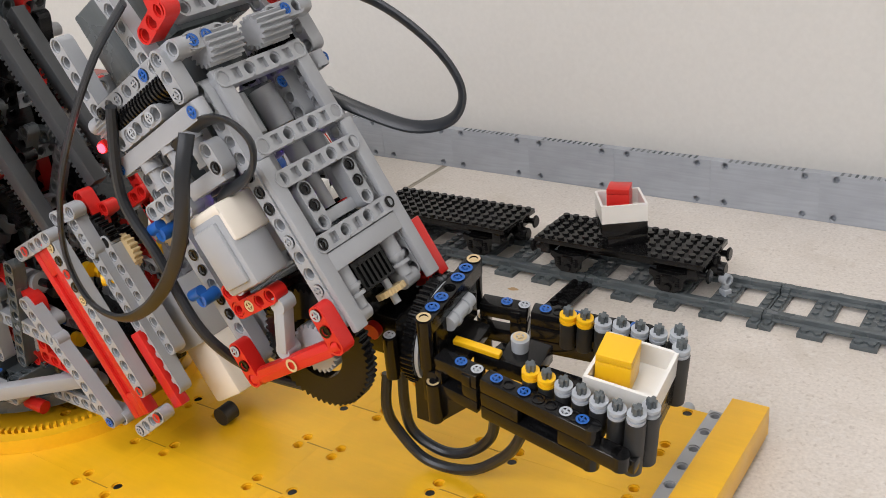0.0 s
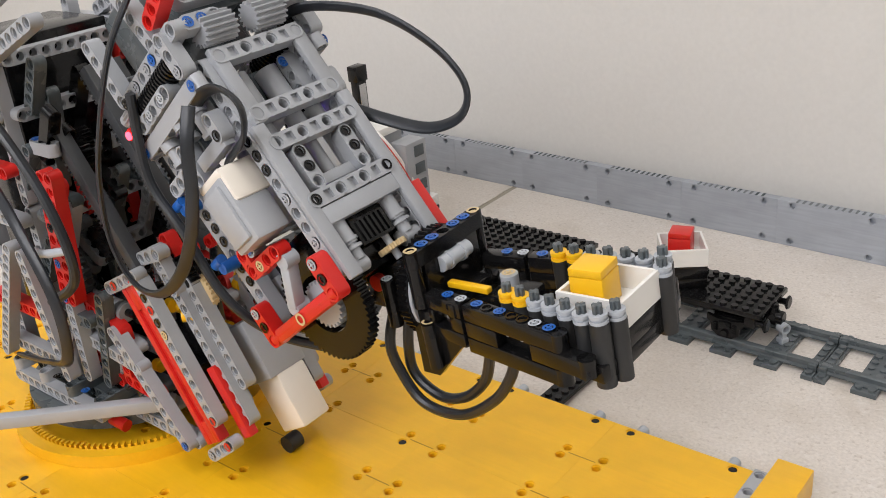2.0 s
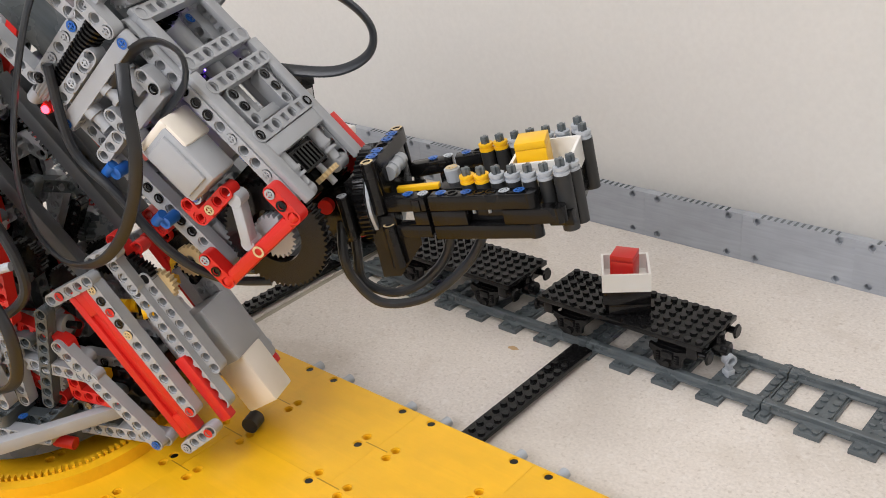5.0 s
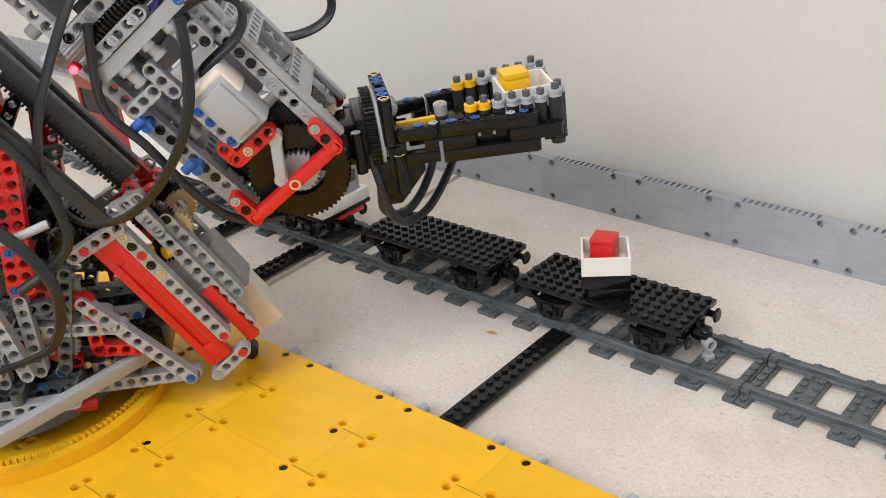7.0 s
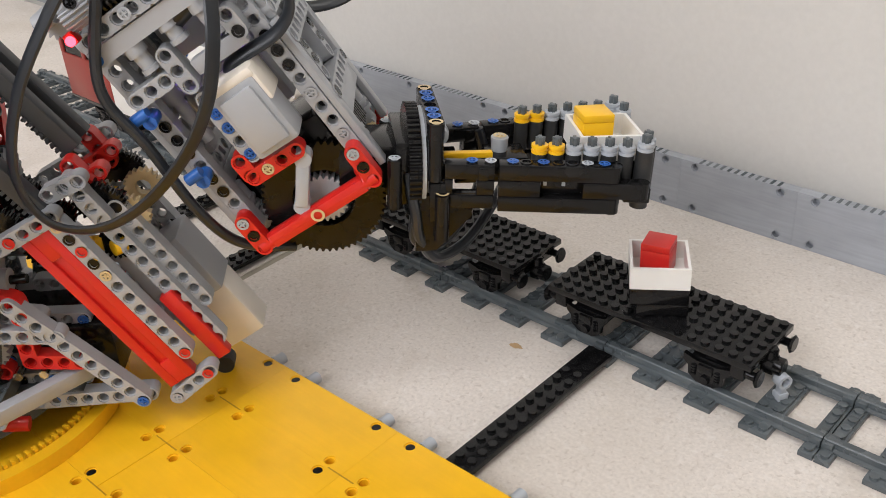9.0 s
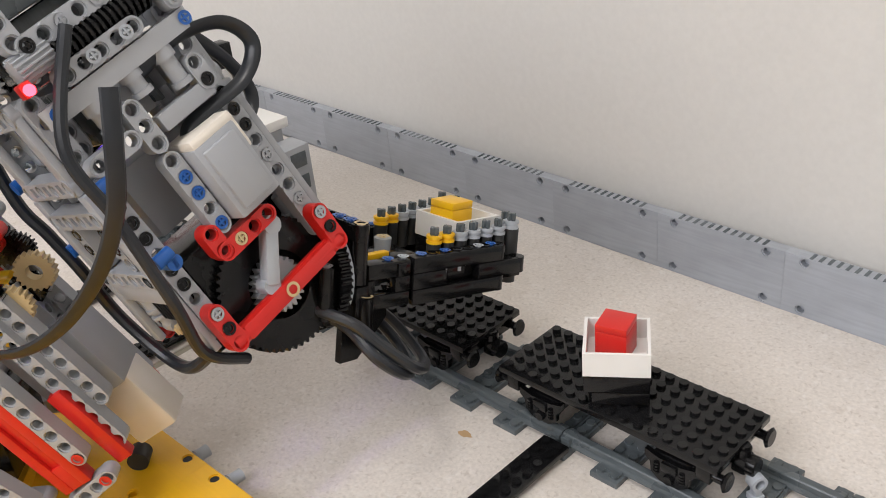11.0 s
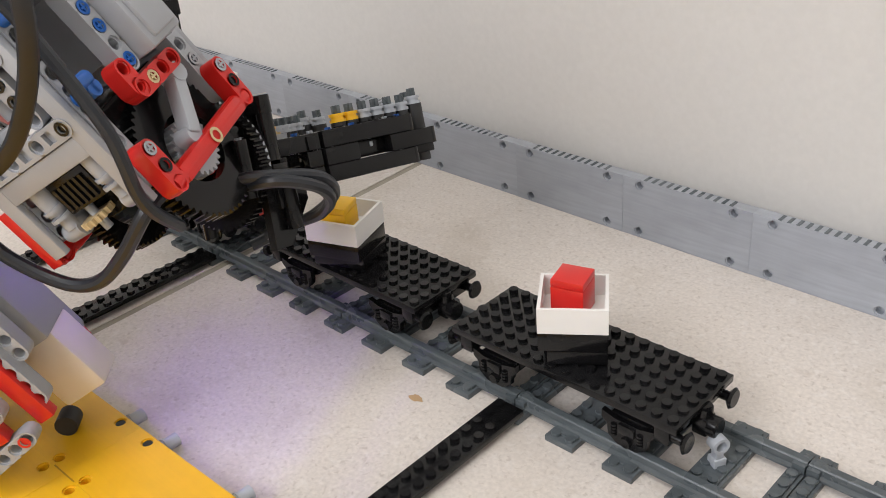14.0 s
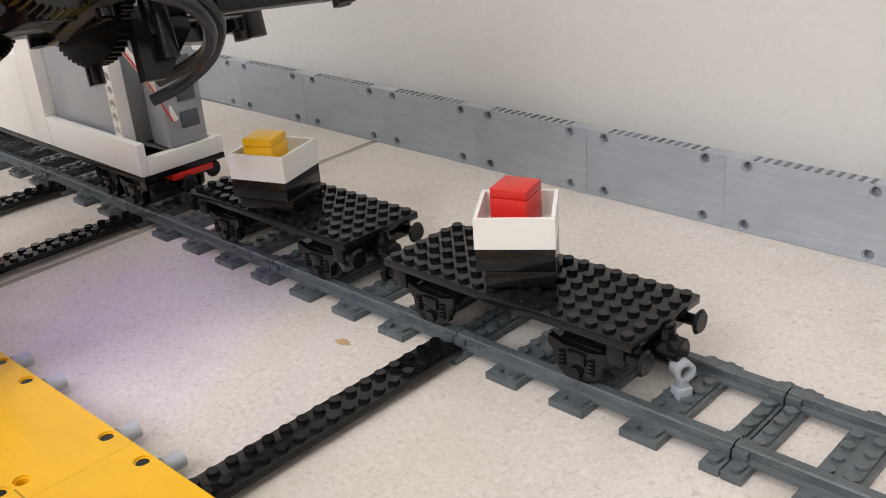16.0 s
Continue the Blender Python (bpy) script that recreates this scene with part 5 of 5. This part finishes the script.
def end_stop():
    t = thing("end_stop", pose(0.0960, -0.002, 0.0046, 0, 0, 62), "small light grey clip standing on a sleeper", "clip")
    part("stem", bm_of((-0.003, 0.003, -0.003, 0.003, 0, 0.0045, 0.0004), (-0.0018, 0.0018, -0.0022, 0.0022, 0.004, 0.0085, 0.0004)), PIN_GREY, t)
    bm = gear_bm(0.5, 0.75, 16, "Y", 0.0, 0.32)
    part("eye", bm, PIN_GREY, t, "", Matrix.Translation((0, 0, 0.0118)))
    return t


end_stop()


# ---- what moves ----
def motions():
    def part_way(a, b, f):
        """The pose a share f of the way from a to b, turning on the way."""
        f = min(1.0, max(0.0, f))
        q = a.to_quaternion().slerp(b.to_quaternion(), f)
        return Matrix.Translation(a.to_translation().lerp(b.to_translation(), f)) @ q.to_matrix().to_4x4()

    def hang(t, m):
        """How a loose loop hangs under the head: upright, and turned as the arm swings."""
        late_share = min(1.0, max(0.0, (t - 4) / 2.5))
        drop = 1.2 * max(0.0, 1 - t / 2.5)
        tilt = -(math.degrees(m.to_euler().y) + 8.9)
        rise = 0.9 * late_share + 1.5 * min(1.0, max(0.0, (t - 7.0) / 2.5))
        return pose((0.3 + 0.8 * late_share) * U, 1.6 * late_share * U, (-4.5 - drop + rise) * U, 0, tilt * (1 - 0.5 * late_share), 42 * late_share) @ pose(-0.3 * U, 0, 4.5 * U)

    fore = [
        (0.0, pose(0.2541, 0.0043, 0.1125, 2.9, 60.5, 3.5)),
        (0.5, pose(0.2484, 0.0005, 0.1261, 2.1, 57.9, 2.6)),
        (1.0, pose(0.2463, -0.0037, 0.1445, 0.9, 55.6, 1.7)),
        (1.5, pose(0.2391, -0.0029, 0.1549, 0.9, 53.2, 1.5)),
        (2.0, pose(0.2262, 0.0055, 0.1563, 1.7, 51.4, 1.7)),
        (2.5, pose(0.2210, 0.0069, 0.1677, 1.1, 47.9, 1.3)),
        (3.0, pose(0.2146, 0.0046, 0.1799, 0.8, 44.7, 0.7)),
        (3.5, pose(0.2114, 0.0149, 0.1799, 0.7, 44.1, 4.1)),
        (4.0, pose(0.1988, 0.0415, 0.1756, 1.8, 47.4, 11.2)),
        (6.5, pose(0.1566, 0.1255, 0.1686, 5.1, 51.5, 42.4)),
        (7.0, pose(0.1390, 0.1415, 0.1650, 5.1, 52.9, 49.2)),
        (7.5, pose(0.1401, 0.1435, 0.1642, 3.7, 52.6, 48.2)),
        (8.0, pose(0.1450, 0.1476, 0.1602, 3.6, 53.8, 47.9)),
        (8.5, pose(0.1418, 0.1540, 0.1473, 4.1, 56.7, 49.7)),
        (9.0, pose(0.1435, 0.1573, 0.1355, 2.5, 59.9, 47.4)),
        (9.5, pose(0.1436, 0.1608, 0.1232, 2.2, 62.4, 46.8)),
        (10.3, pose(0.1465, 0.1606, 0.1228, -22.0, 63.6, 46.0)),
        (11.1, pose(0.1497, 0.1604, 0.1221, -50.0, 65.0, 45.0)),
        (12.0, pose(0.1528, 0.1602, 0.1214, -73.9, 66.4, 43.9)),
        (12.5, pose(0.1495, 0.1629, 0.1179, -73.2, 66.0, 44.7)),
        (13.0, pose(0.1526, 0.1601, 0.1215, -74.1, 66.7, 43.8)),
        (13.5, pose(0.1550, 0.1543, 0.1364, -73.1, 65.6, 45.6)),
        (14.0, pose(0.1457, 0.1554, 0.1499, -73.4, 58.4, 44.2)),
        (14.5, pose(0.1301, 0.1519, 0.1747, -74.0, 58.4, 44.0)),
        (15.0, pose(0.1274, 0.1533, 0.1740, -74.6, 58.5, 43.5)),
        (16.0, pose(0.1270, 0.1533, 0.1745, -74.6, 58.5, 43.5)),
    ]
    walk(arm_part, fore)
    # added swing: the lamp is turned into the forearm to hide its light at first, then shines along it as the arm rolls
    shut = look(V(-11, 5.0, 0), V(-11, 0, 0.01))
    lit = look(V(-11, 5.6, 0), V(-1.1, 6.55, 0.8))
    walk(lamp_part, [(0.0, shut), (9.6, shut), (10.3, part_way(shut, lit, 0.35)), (11.0, part_way(shut, lit, 0.7)), (11.7, lit), (16.0, lit)])
    grip = [
        (0.0, pose(0.3012, 0.0290, 0.1184, 9.2, 7.6, 5.2)),
        (0.5, pose(0.2921, 0.0282, 0.1329, 6.9, 4.5, 4.2)),
        (1.0, pose(0.2905, 0.0235, 0.1540, 5.5, 1.6, 3.6)),
        (1.5, pose(0.2840, 0.0215, 0.1690, 4.0, -1.9, 2.4)),
        (2.0, pose(0.2725, 0.0260, 0.1760, 2.6, -5.2, 0.2)),
        (2.5, pose(0.2628, 0.0250, 0.1904, 0.5, -8.9, -0.3)),
        (3.0, pose(0.2540, 0.0200, 0.2065, 1.2, -11.9, -0.9)),
        (3.5, pose(0.2457, 0.0375, 0.2039, 1.9, -11.2, 3.3)),
        (4.0, pose(0.2382, 0.0700, 0.1998, 2.5, -10.4, 9.6)),
        (6.5, pose(0.1831, 0.1788, 0.1882, 1.3, -2.9, 47.0)),
        (7.0, pose(0.1732, 0.1888, 0.1894, 1.4, -2.4, 50.9)),
        (7.5, pose(0.1717, 0.1918, 0.1885, 0.7, -2.9, 51.3)),
        (8.0, pose(0.1789, 0.1937, 0.1845, 0.3, -1.7, 51.2)),
        (8.5, pose(0.1834, 0.1962, 0.1721, -0.5, 1.6, 50.4)),
        (9.0, pose(0.1910, 0.1946, 0.1621, -0.9, 5.0, 50.5)),
        (9.5, pose(0.1899, 0.2005, 0.1466, -2.0, 7.8, 50.9)),
        (10.3, pose(0.1740, 0.2045, 0.1390, -2.4, 11.6, 69.0)),
        (11.1, pose(0.1560, 0.2095, 0.1290, -3.2, 16.0, 91.0)),
        (11.8, pose(0.1414, 0.2129, 0.1172, -8.0, 19.7, 108.3)),
        (13.0, pose(0.1414, 0.2129, 0.1172, -8.0, 19.7, 108.3)),
        (13.5, pose(0.1410, 0.2096, 0.1332, -12.0, 18.5, 106.9)),
        (14.0, pose(0.1345, 0.2052, 0.1522, -16.0, 14.5, 103.0)),
        (14.5, pose(0.1224, 0.2047, 0.1766, -17.0, 8.1, 97.4)),
        (16.0, pose(0.1217, 0.2047, 0.1768, -17.0, 8.1, 97.2)),
    ]
    walk(hand_part, grip)
    # the loose cables lag behind as head and forearm turn
    late = [pose(-3.76 * U, 4.53 * U, -7.48 * U, -90, 31.7, 31.4), pose(-1.71 * U, 4.7 * U, -7.06 * U, -90.7, 33.5, 14.6)]
    fold = pose(-1.2 * U, -2 * U, 0, 0, 0, -9) @ pose(1.2 * U, 2 * U, 0)
    for c, m2 in zip(gripper_cables, [m @ fold for m in late]):
        walk(c, [(t, m @ (hang(t, m) if t < 9.6 else part_way(hang(9.5, grip[15][1]), m2, (t - 9.5) / 2.3))) for t, m in grip])
    for c in band_cables:
        m2 = pose(-6 * U, -3 * U, 0, 0, 0, -12) @ pose(6.6 * U, -5.6 * U, 0, 90, 0, 0)
        walk(c, [(t, m @ part_way(Matrix(), m2, (t - 9.5) / 2.5)) for t, m in fore])
    for c in loop_cables:
        sway = ((0.0, -3.4, 0.0), (3.0, 0.6, 0.0), (4.0, 0.0, 0.0), (6.5, -0.8, -2.0), (7.0, -1.0, -2.4), (9.5, -4.0, -3.0), (12.0, -0.7, 0.0), (16.0, -0.7, 0.0))
        ts, dx, dz = zip(*sway)
        walk(c, [(t, m @ pose(float(np.interp(t, ts, dx)) * U, 0, float(np.interp(t, ts, dz)) * U)) for t, m in fore])
    # the jaws swing on pivots of the head: closed round the tray, then open
    swing = [(t, 8.5 if t < 11.2 else 15.0) for t, m in grip]
    walk(jaw_right, [(t, m @ pose(JAW_X * U, -2.9 * U, 0, 0, 0, -a)) for (t, m), (_, a) in zip(grip, swing)])
    walk(jaw_left, [(t, m @ pose(JAW_X * U, 2.9 * U, 0, 0, 0, a)) for (t, m), (_, a) in zip(grip, swing)])
    walk(tower_part, [(t, pose(0, 0, 0, 0, 0, a)) for t, a in ((0, 1.3), (2.0, 1.2), (3.0, 1.4), (3.5, 4.1), (4.0, 11.2), (6.5, 43.0), (7.0, 49.5), (8.0, 48.5), (9.5, 47.0), (12.0, 47.5), (16.0, 46.0))])
    # the tray rides in the gripper and is set down on the far wagon
    home = pose(BASE[0], BASE[1], 0)
    ride = [(t, home @ m @ pose(11.0 * U, 0.1 * U, -2.75 * U)) for t, m in grip if t < 11.2]
    rest = pose(-0.1327, -0.0089, 0.0524, 0, 0, 109.5)
    walk(cargo_tray, ride + [(11.8, rest), (16.0, rest)])
    lift = pose(-0.0060, -0.0005, 0.0021, 0, 0, 4)
    walk(cargo_block, [(t, m @ lift) for t, m in ride] + [(11.8, rest @ lift), (16.0, rest @ lift)])


motions()
